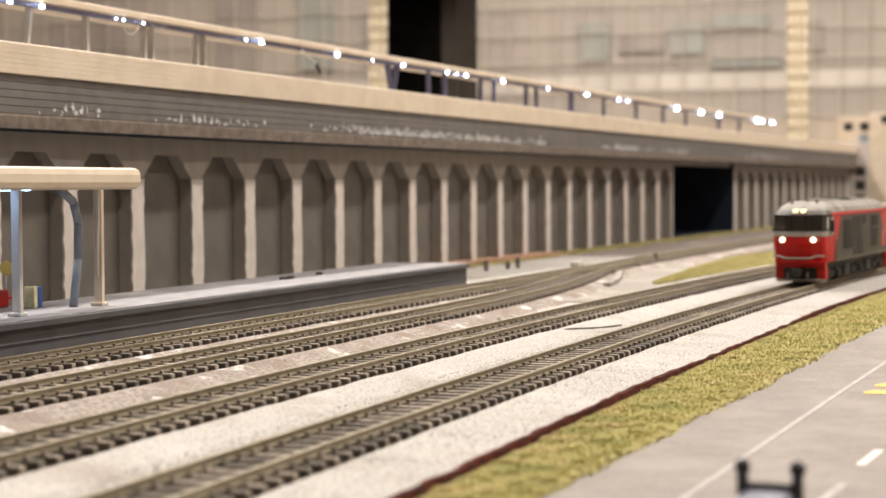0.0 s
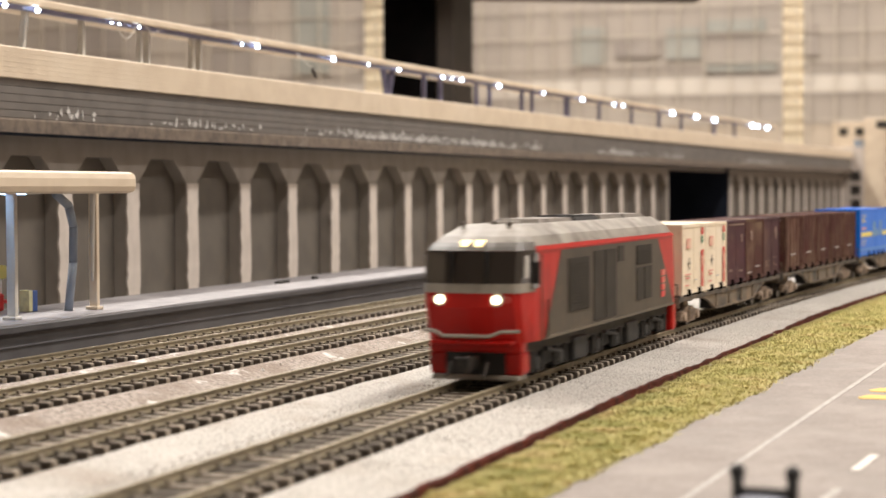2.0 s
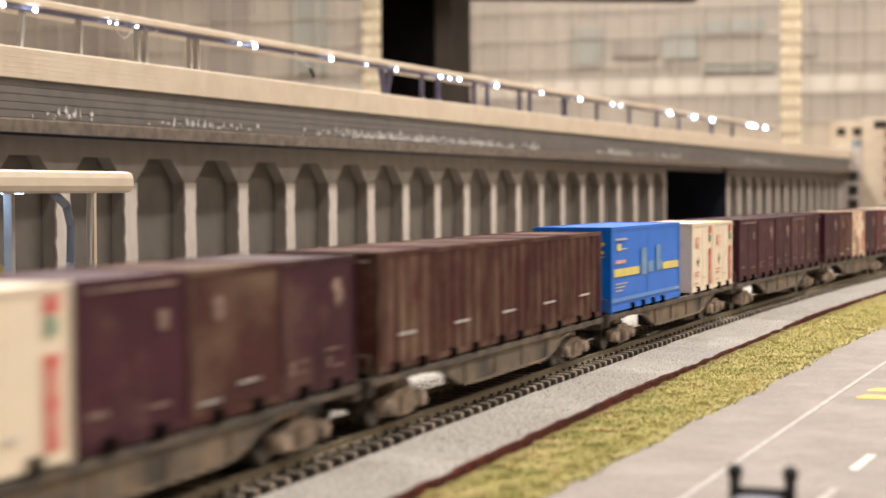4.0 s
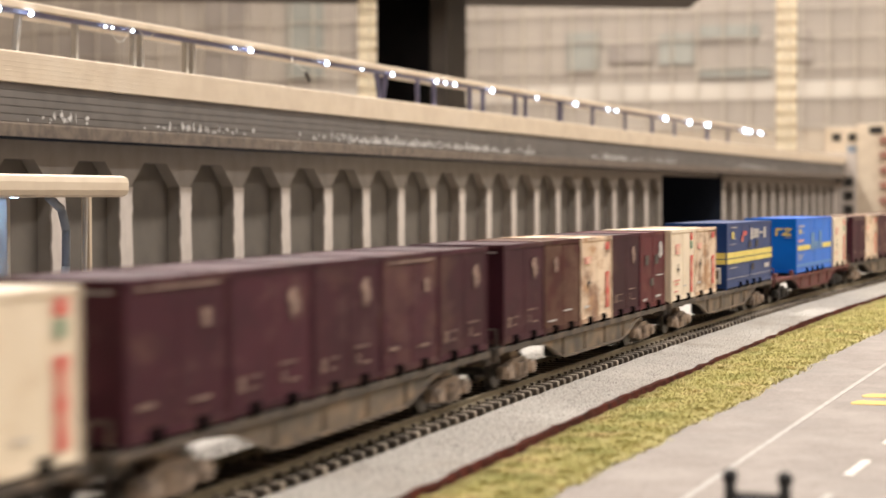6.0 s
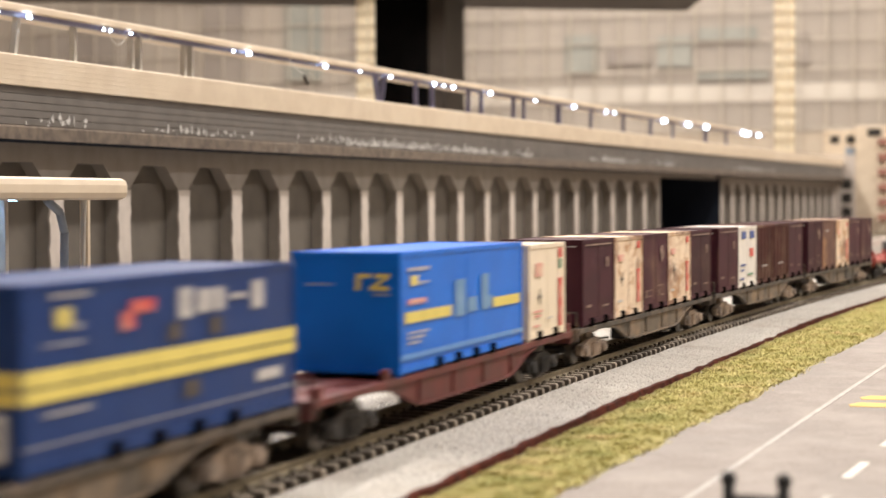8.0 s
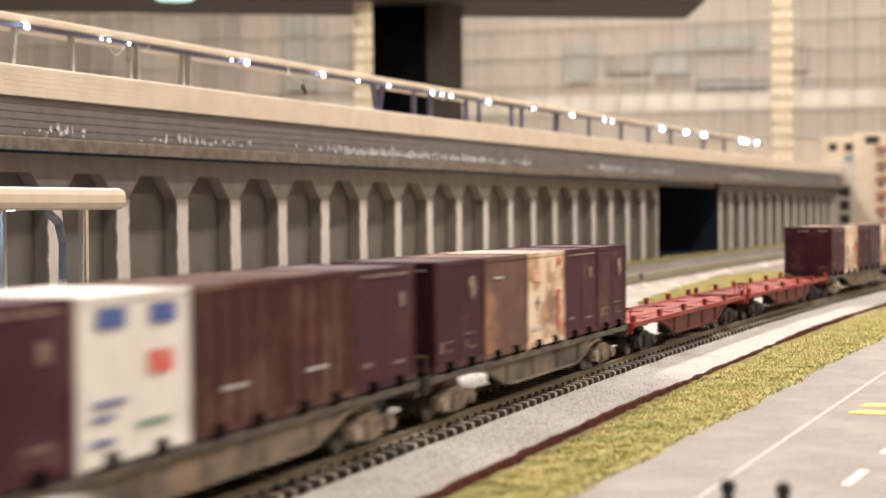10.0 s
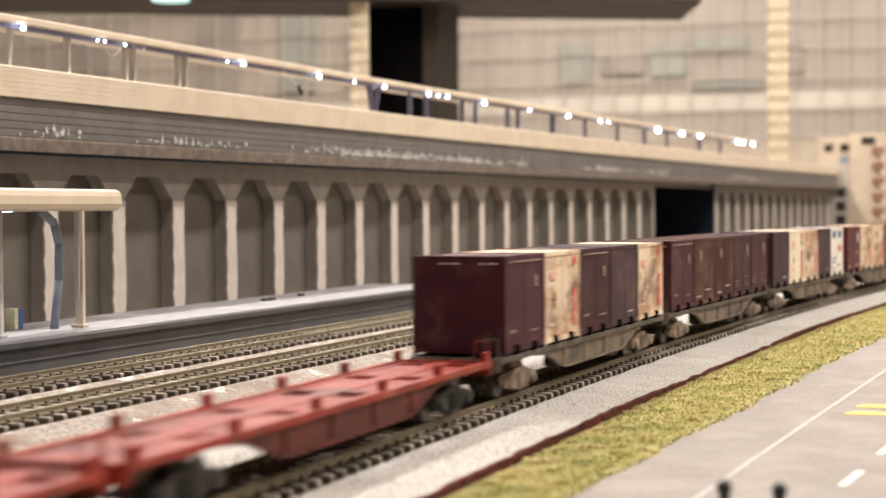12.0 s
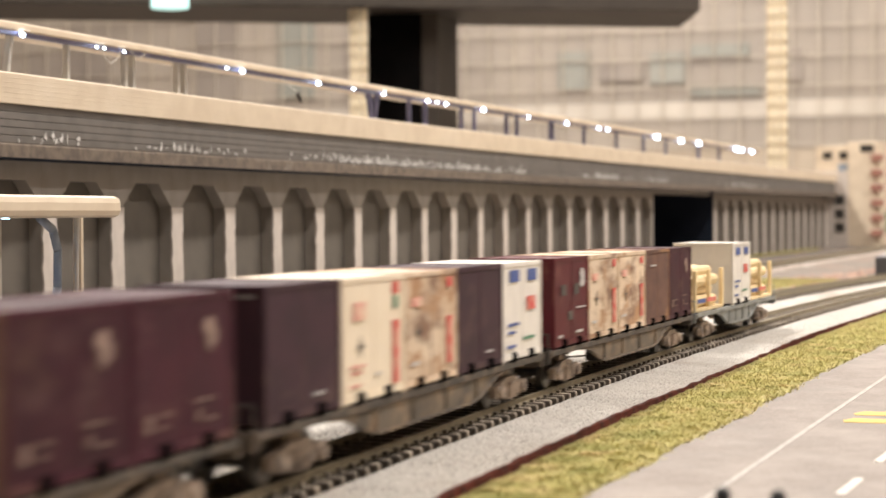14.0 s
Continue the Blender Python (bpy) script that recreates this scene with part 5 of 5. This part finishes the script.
        box(bm, 0.026, L - 0.012, min(y, y + side * 0.0003), max(y, y + side * 0.0003), 0.0132, 0.0142)
        part("sill_strip", bm, M_locogrey, fl)
        # cab side window and door
        bm = bmesh.new()
        prism(bm, [(0.0125, 0.0300), (0.0145, 0.0410), (0.0195, 0.0410), (0.0195, 0.0300)], *sorted((y - side * 0.0012, y - side * 0.0001)))
        part("cab_window", bm, M_glass, e, "dark cab side window")
        bm = bmesh.new()
        box(bm, 0.0215, 0.0220, min(y, y + side * 0.0003), max(y, y + side * 0.0003), 0.013, 0.0405)
        rod(bm, (0.0275, y + side * 0.0005, 0.014), (0.0275, y + side * 0.0005, 0.026), 0.0003, sides=5)
        part("cab_door_rail", bm, M_locogrey, e)
        bm = bmesh.new()
        for k in range(4):
            z = 0.0175 + k * 0.0029
            box(bm, L - 0.0350, L - 0.0285, min(y, y + side * 0.0003), max(y, y + side * 0.0003), z, z + 0.0023)
        part("emblem_plate", bm, M_markred, e, "red emblem of four bars on the grey side")
        # corner window is pale to paint the reflection on its glass
        bm = bmesh.new()
        y2 = side * 0.01600
        prism(bm, [(0.0080, 0.0335), (0.0084, 0.0405), (0.0112, 0.0405), (0.0112, 0.0335)], min(y2, y2 + side * 0.0007), max(y2, y2 + side * 0.0007))
        part("quarter_window", bm, M_glintglass, e, "corner window with its bright reflection painted pale")
    # windscreen band, white line and grey roof
    bm = bmesh.new()
    shell(bm, [0.0318, 0.0365, 0.0420], lambda i, z: i in (0, 1, 2, 3, 18, 19, 20, 21), 0.00025)
    tidy(bm)
    part("windscreen", bm, M_glass, e, "wide dark wrap-round windscreen")
    bm = bmesh.new()
    shell(bm, [0.0290, 0.0319], lambda i, z: i in (0, 1, 2, 3, 18, 19, 20, 21), 0.0003)
    tidy(bm)
    part("nose_band", bm, M_roof, e, "pale grey band below the windscreen")
    bm = bmesh.new()
    for y in (-0.0058, 0.0058):
        box(bm, 0.0012, 0.0036, y - 0.0004, y + 0.0004, 0.0320, 0.0420)
    part("screen_pillar", bm, M_black, e)
    bm = bmesh.new()
    rows = shell(bm, [0.0420, 0.0432, 0.0446, 0.0462, 0.0478, 0.0490, 0.0496])
    bm.faces.new(list(reversed(rows[-1])))
    bmesh.ops.recalc_face_normals(bm, faces=bm.faces)
    for v in bm.verts:
        v.co.z = 0.0420 + (v.co.z - 0.0420) * 1.03
    roof = part("roof", bm, M_roof, e, "pale grey weathered roof")
    bm = bmesh.new()
    shell(bm, [0.0421, 0.0432, 0.0445], lambda i, z: i in (0, 1, 2, 3, 18, 19, 20, 21), 0.0004)
    tidy(bm)
    for v in bm.verts:
        v.co.z = 0.0420 + (v.co.z - 0.0420) * 1.03
    part("brow", bm, M_brow, roof, "grey brow above the windscreen")
    bm = bmesh.new()
    shell(bm, [0.0416, 0.0420, 0.0432], lambda i, z: i in (4, 5, 6, 7, 8, 13, 14, 15, 16, 17), 0.0003)
    tidy(bm)
    for v in bm.verts:
        v.co.z = 0.0420 + (v.co.z - 0.0420) * 1.03
    part("cant_rail", bm, M_red, e, "red strip under the roof edge")
    # raised monitor along the roof with the dark fan opening through its flank
    for x0, x1, d, up in ((0.050, 0.094, 0.0090, 0.0512), (0.1285, 0.163, 0.0092, 0.0515), (0.165, 0.198, 0.0090, 0.0513), (0.033, 0.046, 0.0050, 0.0507)):
        bm = bmesh.new()
        v = box(bm, x0, x1, -d, d, 0.0480, up)
        for one in v[4:]:
            one.co.y *= 0.78
            one.co.x += 0.0018 if one.co.x < (x0 + x1) / 2 else -0.0018
        part("roof_hatch", bm, M_rooftop, roof, "weathered raised roof hatch")
    bm = bmesh.new()
    v = box(bm, 0.0955, 0.127, -0.0091, 0.0091, 0.0480, 0.0513)
    for one in v[4:]:
        one.co.y *= 0.78
    fan = part("roof_fan", bm, M_black, roof, "dark roof fan opening")
    for k in range(6):
        simple("fan_slat", M_gear, 0.0975 + k * 0.005, 0.0995 + k * 0.005, -0.0070, 0.0070, 0.0513, 0.0517, parent=fan)
    for x, y in ((0.020, -0.0075), (0.018, 0.0072), (0.028, 0.0)):
        bm = bmesh.new()
        rod(bm, (x, y, 0.0455), (x, y, 0.0500), 0.0007, 0.0005, 8)
        bmesh.ops.create_icosphere(bm, subdivisions=1, radius=0.0011, matrix=pose(x, y, 0.0502))
        part("horn", bm, M_locogrey, roof)
    # lamps
    for y, z, x in ((-0.0023, 0.0443, 0.0058), (0.0023, 0.0443, 0.0058)):
        bm = bmesh.new()
        box(bm, x - 0.0014, x + 0.003, y - 0.00125, y + 0.00125, z - 0.0010, z + 0.0010, 0.0003)
        part("upper_headlight", bm, M_headsmall, e, "lit warm yellow headlight")
    for y in (-0.0093, 0.0093):
        bm = bmesh.new()
        rod(bm, (0.0062, y, 0.0270), (0.0013, y, 0.0270), 0.0021, 0.0021, 20)
        part("headlight_rim", bm, M_roof, e)
        bm = bmesh.new()
        bmesh.ops.create_uvsphere(bm, u_segments=16, v_segments=10, radius=0.0014, matrix=pose(0.0013, y, 0.0270))
        part("headlight", bm, M_head, e, "lit warm white headlight", smooth=True)
        bm = bmesh.new()
        rod(bm, (0.0062, y * 1.3, 0.0270), (0.0026, y * 1.3, 0.0270), 0.0012, 0.0012, 14)
        part("tail_lamp", bm, M_markred, e)
    # handrail, lower skirt and coupler
    bm = bmesh.new()
    drop = [(-0.0160, 0.0172), (-0.0110, 0.0172), (-0.0075, 0.0158), (0.0075, 0.0158), (0.0110, 0.0172), (0.0160, 0.0172)]
    rings = []
    for y, z in drop:
        x = -0.0014 + 0.012 * (abs(y) / 0.0176) ** 2.6 * 0.55
        rings.append([bm.verts.new((x + 0.0006 * math.cos(q), y, z + 0.0006 * math.sin(q))) for q in (0, 1.05, 2.1, 3.14, 4.19, 5.24)])
    for a, b in zip(rings, rings[1:]):
        for k in range(6):
            bm.faces.new((a[k], a[(k + 1) % 6], b[(k + 1) % 6], b[k]))
    bmesh.ops.recalc_face_normals(bm, faces=bm.faces)
    part("front_handrail", bm, M_roof, e, "grey front handrail")
    for side in (-1, 1):
        y0, y1 = sorted((side * 0.0168, side * 0.0188))
        simple("cab_mirror", M_black, 0.0152, 0.0168, y0, y1, 0.0315, 0.0385, parent=e, bevel=0.0003)
    bm = bmesh.new()
    for y0, y1 in ((-0.0160, -0.0098), (0.0098, 0.0160)):
        box(bm, 0.0082, 0.0170, y0 * 0.96, y1 * 0.96, 0.0028, 0.0105, 0.0012)
    box(bm, 0.0080, 0.0140, -0.0153, 0.0153, 0.0100, 0.0134, 0.0006)
    part("front_skirt", bm, M_red, e, "red front skirt with a gap for the coupler")
    simple("bumper_beam", M_red, 0.0030, 0.0070, -0.0135, 0.0135, 0.0128, 0.0140, parent=e, bevel=0.0005)
    simple("coupler_recess", M_black, 0.0085, 0.0140, -0.0098, 0.0098, 0.0030, 0.0099, parent=e)
    bm = bmesh.new()
    box(bm, 0.0075, 0.0165, -0.0145, 0.0145, 0.0014, 0.0030, 0.0004)
    part("rail_guard", bm, M_roof, e)
    bm = bmesh.new()
    box(bm, -0.0035, 0.010, -0.0019, 0.0019, 0.0050, 0.0092, 0.0006)
    box(bm, -0.0050, -0.0030, -0.0026, 0.0026, 0.0046, 0.0096, 0.0005)
    rod(bm, (0.002, -0.0060, 0.0075), (-0.001, -0.0060, 0.0035), 0.0006, sides=6)
    rod(bm, (0.002, 0.0060, 0.0075), (-0.001, 0.0060, 0.0035), 0.0006, sides=6)
    part("coupler", bm, M_under, e)
    simple("coupler", M_under, L - 0.003, L + 0.0055, -0.0019, 0.0019, 0.0050, 0.0092, parent=e, bevel=0.0005)
    simple("rear_skirt", M_red, L - 0.010, L - 0.0035, -0.0168, 0.0168, 0.0022, 0.0134, parent=e, bevel=0.001)
    # underframe: three bogies, tank boxes
    simple("underframe", M_gear, 0.012, L - 0.010, -0.0145, 0.0145, 0.0088, 0.0134, parent=e)
    for x in (0.038, 0.112, 0.185):
        bm = bmesh.new()
        for side in (-1, 1):
            y0, y1 = sorted((side * 0.0116, side * 0.0142))
            prism(bm, [(x - 0.022, 0.0035), (x - 0.022, 0.0070), (x - 0.016, 0.0085), (x + 0.016, 0.0085), (x + 0.022, 0.0070), (x + 0.022, 0.0035), (x + 0.010, 0.0030), (x + 0.006, 0.0045), (x - 0.006, 0.0045), (x - 0.010, 0.0030)], y0, y1)
            for dx in (-0.0135, 0.0135):
                rod(bm, (x + dx, side * 0.0138, 0.0056), (x + dx, side * 0.0156, 0.0056), 0.0030, 0.0024, 12)
            for dx in (-0.019, -0.008, 0.008, 0.019):
                rod(bm, (x + dx, side * 0.0146, 0.0030), (x + dx, side * 0.0146, 0.0095), 0.0013, sides=8)
            box(bm, x - 0.004, x + 0.004, y0, y1, 0.0040, 0.0105, 0.0005)
            rod(bm, (x - 0.004, side * 0.0152, 0.0095), (x + 0.014, side * 0.0152, 0.0070), 0.0008, sides=6)
        b = part("bogie", bm, M_gear, e, "dark three-part bogie frame")
        wheelset(b, x - 0.0135, 0.0058)
        wheelset(b, x + 0.0135, 0.0058)
    for x0, x1 in ((0.066, 0.084), (0.140, 0.158)):
        for side in (-1, 1):
            y0, y1 = sorted((side * 0.0095, side * 0.0158))
            simple("fuel_tank", M_gear, x0, x1, y0, y1, 0.0025, 0.0105, parent=e, bevel=0.0010)
    return e


GREY = ("grey", "weathered grey-brown container wagon with rusty bogies")
BRAKED = ("braked", "weathered grey-brown container wagon with a yellow brake plate")
CONSIST = [
    (GREY, "cream cream plain brown purple"), (GREY, "ribbed ribbed ribbed ribbed ribbed"), (GREY, "BLUE@0.004 cream@0.1385 cream"), (BRAKED, "plain purple purple plain purple"),
    (GREY, "purple brown rusty purple maroon"), (GREY, "cream@0.001 rusty NAVY@0.1125"), (("brown", "brown-red container wagon with dark bogies"), "BLUE@0.0575 cream@0.1755"),
    (GREY, "plain rusty purple rusty plain"), (GREY, "plain white ribbed ribbed plain"), (BRAKED, "purple orange rusty plain purple"),
    (("red", "empty red container wagon with raised lock studs"), ""), (("red", "empty red container wagon with raised lock studs"), ""),
    (GREY, "plain rusty plain slate rusty"), (BRAKED, "plain brown brown purple purple"), (GREY, "slate cream rusty slate white"),
    (GREY, "maroon rusty rusty orange purple"), (("pale", "pale grey container wagon at the end of the train"), "LOGS@0.004 white@0.0800 LOGS@0.1290")]


TAIL = 0.197


def build_wagon(kind, label):
    mats = {"grey": (M_wagon, M_bogie, False), "braked": (M_wagon, M_bogie, False), "brown": (M_wagonbrown, M_under, True), "red": (M_wagonred, M_under, True), "pale": (M_greywagon, M_bogie, False)}[kind]
    return flat_wagon(mats[0], mats[1], label, mats[2], TAIL if kind == "pale" else LW, kind == "braked")


def loaded(name):
    """One load and its length."""
    if name in ("NAVY", "BLUE"):
        key = name.lower()
        return kept(("long", key), lambda: long_container(key)), 0.1140 if key == "navy" else 0.1105
    if name == "LOGS":
        return kept(("logs",), log_rack), 0.062
    q = KINDS[name]
    return kept((name,), lambda: container(q[0], q[1], q[2], label=q[3])), LC


def train():
    movers.append((locomotive(), 1.106, LOCO_L, Matrix()))
    for k, ((kind, label), load) in enumerate(CONSIST):
        u = FIRST_W + k * PITCH_W
        length = TAIL if kind == "pale" else LW
        movers.append((kept(("wagon", kind), lambda: build_wagon(kind, label)), u, length, Matrix()))
        x = 0.0055
        for item in load.split():
            name, _, place = item.partition("@")
            x = float(place) if place else x
            ob, size = loaded(name)
            movers.append((ob, u, length, pose(x, 0, 0.0144)))
            x += size + 0.0006


def motions():
    times = [i * 0.5 for i in range(29)]
    for ob, u, length, on in movers:
        walk(ob, [(t, riding(u, length, t) @ on) for t in times])


# ---- the hall behind the layout ----
def slotted_post(x, y, z0, z1):
    p = thing("slotted_post", "cream slotted steel angle post of a rack", "rack post", "posts of the rack")
    t, w = 0.002, 0.038
    # angle of two flanges; each is built of strips and cross pieces so that the slots are real holes
    for turn in (0, 90):
        bm = bmesh.new()
        for a, b in ((0.0, 0.0115), (0.0145, 0.0235), (0.0265, w)):
            box(bm, -t, 0, -a - (b - a), -a, z0, z1)
        z = z0
        while z < z1:
            box(bm, -t, 0, -w, 0, z, min(z + 0.014, z1))
            z += 0.024
        bm.transform(pose(x, y, 0, 0, 0, turn - 8))
        part("flange", bm, M_steel, p)


def hall():
    for x, y in ((3.445, 0.268), (3.215, 1.018), (2.98, 1.78), (2.75, 2.54)):
        slotted_post(x, y, -0.9, 1.4)
    # dark column beside the rack
    col = thing("dark_column", "black boxed column with a brown side board", "column")
    bm = bmesh.new()
    box(bm, 0, 0.12, 0.034, 0.142, -0.9, 1.6, 0.002)
    bm.transform(pose(3.3, 0.872, 0, 0, 0, -2))
    part("column", bm, M_void, col)
    bm = bmesh.new()
    box(bm, 0.002, 0.12, 0.0, 0.0335, -0.9, 1.6, 0.002)
    bm.transform(pose(3.3, 0.872, 0, 0, 0, -2))
    part("side_board", bm, M_brownpost, col, "dark brown side board")
    # shelf beam over the layout
    sh = thing("rack_shelf", "dark underside of a shelf with a small lamp", "shelf")
    bm = bmesh.new()
    box(bm, 0, 0.30, -1.22, 1.3, 0.0, 0.04, 0.003)
    bm.transform(pose(3.02, 1.55, 0.456, 0, 0, 17) @ pose(0, 0, 0, 1.0, 0, 0))
    part("shelf_board", bm, M_brownpost, sh)
    bm = bmesh.new()
    rod(bm, (3.0, 1.285, 0.436), (3.0, 1.285, 0.486), 0.034, 0.034, 20)
    part("shelf_lamp", bm, M_lampglow, sh, "pale cyan glowing lamp under the shelf")
    # tall building at the end of the line
    b = thing("tower_block", "cream model apartment block with dark windows and red balconies", "building")
    m = pose(3.50, 0.172, 0, 0, 0, -6)
    def block(name, mat, *d, bevel=0.001, parent=b, label=""):
        ob = simple(name, mat, *d, parent=parent, bevel=bevel, label=label)
        ob.matrix_basis = m
        return ob
    block("wing", M_cream, 0.0, 0.10, -0.052, 0.012, -0.0062, 0.186)
    block("stair_tower", M_cream, -0.02, 0.08, -0.110, -0.0525, -0.0062, 0.192)
    block("low_wing", M_wall_pale, -0.022, -0.0005, -0.052, 0.012, -0.0062, 0.137)
    for z in (0.022, 0.048, 0.074):
        block("window", M_under, -0.0235, -0.0222, -0.046, -0.028, z, z + 0.018, bevel=0.0004, label="dark window")
    for y in (-0.010, -0.040):
        block("window", M_under, -0.0015, -0.0002, y - 0.008, y + 0.008, 0.160, 0.174, bevel=0.0004, label="dark window")
    block("window", M_bluepost, -0.0015, -0.0002, -0.048, -0.030, 0.138, 0.152, bevel=0.0004, label="pale blue window")
    block("window", M_under, -0.0215, -0.0202, -0.100, -0.075, 0.172, 0.186, bevel=0.0004, label="dark window")
    for k in range(6):
        z = 0.015 + k * 0.028
        block("balcony", M_dullred, -0.03, -0.0205, -0.118, -0.096, z, z + 0.012, bevel=0.0008, label="red balcony")
    t = thing("model_tree", "small green model tree beside the block", "tree")
    bm = bmesh.new()
    rod(bm, (3.46, 0.035, -0.0062), (3.46, 0.035, 0.045), 0.002, 0.001, 8)
    part("trunk", bm, M_edge, t)
    bm = bmesh.new()
    rng = random.Random(11)
    for i in range(500):
        a, r, z = rng.uniform(0, math.tau), 0.018 * rng.random() ** 0.5, rng.uniform(0.02, 0.06)
        c = Vector((3.46 + r * math.cos(a), 0.035 + r * math.sin(a), z))
        bm.faces.new([bm.verts.new(c + Vector((rng.uniform(-1, 1), rng.uniform(-1, 1), rng.uniform(-1, 1))) * 0.0035) for k in range(3)])
    part("crown", bm, material("leaf_green", (0.06, 0.14, 0.03), (0.1, 0.2, 0.05), rough=0.8, scale=100), t)
    d = thing("low_platform", "low dark platform block standing beside the far tracks", "platform")
    bm = bmesh.new()
    box(bm, 1.96, 2.35, -0.055, -0.030, -0.0062, 0.0125, 0.0006)
    part("body", bm, M_platform_side, d)
    simple("paving", M_platform_top, 1.961, 2.349, -0.0545, -0.0305, 0.0126, 0.0136, parent=d)
    # reddish rubble and dirt between the far tracks
    bm = bmesh.new()
    rng = random.Random(14)
    for i in range(700):
        x, y = rng.uniform(1.45, 2.3), rng.gauss(0.0, 0.018)
        y += 0.075 - 0.16 * (x - 1.45)
        r = rng.uniform(0.001, 0.004)
        pts = [bm.verts.new((x + r * rng.uniform(0.5, 1) * math.cos(k * 1.257), y + r * rng.uniform(0.5, 1) * math.sin(k * 1.257), -0.0058)) for k in range(5)]
        top = bm.verts.new((x, y, -0.0058 + r * rng.uniform(0.1, 0.5)))
        for k in range(5):
            bm.faces.new((pts[k], pts[(k + 1) % 5], top))
    tagged(part("rubble", bm, material("brick_rubble", (0.42, 0.24, 0.17), (0.3, 0.2, 0.15), rough=0.9, scale=100, island=0.5)), "reddish rubble strewn between the far tracks", "rubble", kind="stuff")


def room():
    for name, dims, mat in (("floor", (-4, 7.6, -4, 5, -0.95, -0.9), M_floor), ("ceiling", (-4, 7.6, -4, 5, 2.6, 2.7), M_ceiling), ("wall_north", (-4, 7.6, 5, 5.1, -0.9, 2.6), M_room),
                            ("wall_south", (-4, 7.6, -4.1, -4, -0.9, 2.6), M_room), ("wall_west", (-4.1, -4, -4, 5, -0.9, 2.6), M_room), ("wall_east", (7.6, 7.7, -4, 5, -0.9, 2.6), M_room)):
        tagged(simple(name, mat, *dims), "plain beige hall " + name.split("_")[0], name.split("_")[0], kind="structure")
    t = thing("layout_table", "brown framed table carrying the layout", "table")
    bm = bmesh.new()
    prism(bm, TABLE, -0.075, -0.0455, "z")
    part("top_board", bm, M_brownpost, t)
    for x in (-0.5, 1.3, 3.1, 5.85):
        for y in (-1.65, 0.58 if x < 3.2 else 0.15):
            simple("leg", M_brownpost, x - 0.03, x + 0.03, y - 0.03, y + 0.03, -0.9, -0.0755, parent=t)
    # unseen housings added over the ceiling lamps
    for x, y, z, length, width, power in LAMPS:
        lamp = thing("ceiling_light", "long white unseen housing added over a ceiling lamp", "ceiling light", "ceiling lights")
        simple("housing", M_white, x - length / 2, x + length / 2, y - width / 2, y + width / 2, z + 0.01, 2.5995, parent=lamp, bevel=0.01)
    # glazed partition behind the rack
    g = thing("window_partition", "glazed partition with a fine cream grid", "partition", kind="structure")
    x, far = 6.1, 6.1 / 5.3
    def pane(name, mat, x0, x1, y0, y1, z0, z1):
        simple(name, mat, x0, x1, *(EYE[1] + (y - EYE[1]) * far for y in (y0, y1)), *(max(-0.9, EYE[2] + (z - EYE[2]) * far) for z in (z0, z1)), parent=g)
    for y0, y1, z0, z1, mat, name in ((-1.5, 4.0, -0.9, 0.245, M_room, "lower_panel"), (-1.5, 4.0, 0.2455, 0.335, M_panelglass, "white_ledge"), (-1.5, 4.0, 0.3355, 0.385, M_haze, "middle_panel"), (-1.5, 4.0, 0.3855, 1.6, M_panelglass, "back_panel")):
        pane(name, mat, x, x + 0.03, y0, y1, z0, z1)
    # dim boards, and two pale patches that paint reflection haze
    for y0, y1, z0, z1, mat in ((1.02, 1.12, 0.43, 0.54, M_greenboard), (0.86, 0.99, 0.45, 0.50, M_darkboard), (0.74, 0.84, 0.44, 0.53, M_greenboard), (0.52, 0.72, 0.40, 0.43, M_greenboard), (0.40, 0.5, 0.44, 0.53, M_darkboard), (0.55, 0.72, 0.515, 0.55, M_greenboard), (1.5, 1.62, 0.42, 0.6, M_darkboard), (1.7, 1.8, 0.44, 0.6, M_darkboard), (1.9, 2.02, 0.42, 0.7, M_greenboard), (2.15, 2.3, 0.42, 0.7, M_darkboard), (2.6, 2.9, 0.3, 0.6, M_darkboard), (-0.1, 0.1, 0.43, 0.5, M_greenboard), (1.55, 1.75, 0.25, 0.4, M_haze), (1.9, 2.3, 0.2, 0.36, M_haze)):
        pane("dim_board", mat, x - 0.012, x - 0.001, y0, y1, z0, z1)
    for k in range(60):
        y = -1.0 + k * 0.075
        pane("mullion", M_grid, x - 0.026, x - 0.0205, y, y + 0.0035, -0.2, 1.2)
    for k in range(14):
        z = 0.0 + k * 0.085
        pane("transom", M_grid, x - 0.020, x - 0.016, -1.2, 3.9, z, z + 0.003)


M_panelglass = material("hazy_panel", (0.39, 0.34, 0.288), (0.33, 0.29, 0.25), rough=0.35, scale=2.2, bump=0.03, stain=(0.42, 0.37, 0.31), stain_scale=1.6)
M_grid = material("pale_grid", (0.5, 0.44, 0.36), (0.45, 0.39, 0.32), rough=0.5, scale=8)
# Pale tone paints the white reflection haze on the partition
M_haze = material("painted_haze", (0.56, 0.51, 0.44), (0.48, 0.43, 0.37), rough=0.6, scale=3)
M_greenboard = material("green_board", (0.3, 0.295, 0.26), (0.255, 0.255, 0.225), rough=0.6, scale=6)
M_darkboard = material("dim_brown_board", (0.3, 0.26, 0.225), (0.25, 0.215, 0.19), rough=0.6, scale=6)

ground()
road()
verge()
viaduct()
smears()
deck_canopy()
platform()
train()
toy_vehicle()
hall()
room()
tracks()
turnout_clutter()
motions()
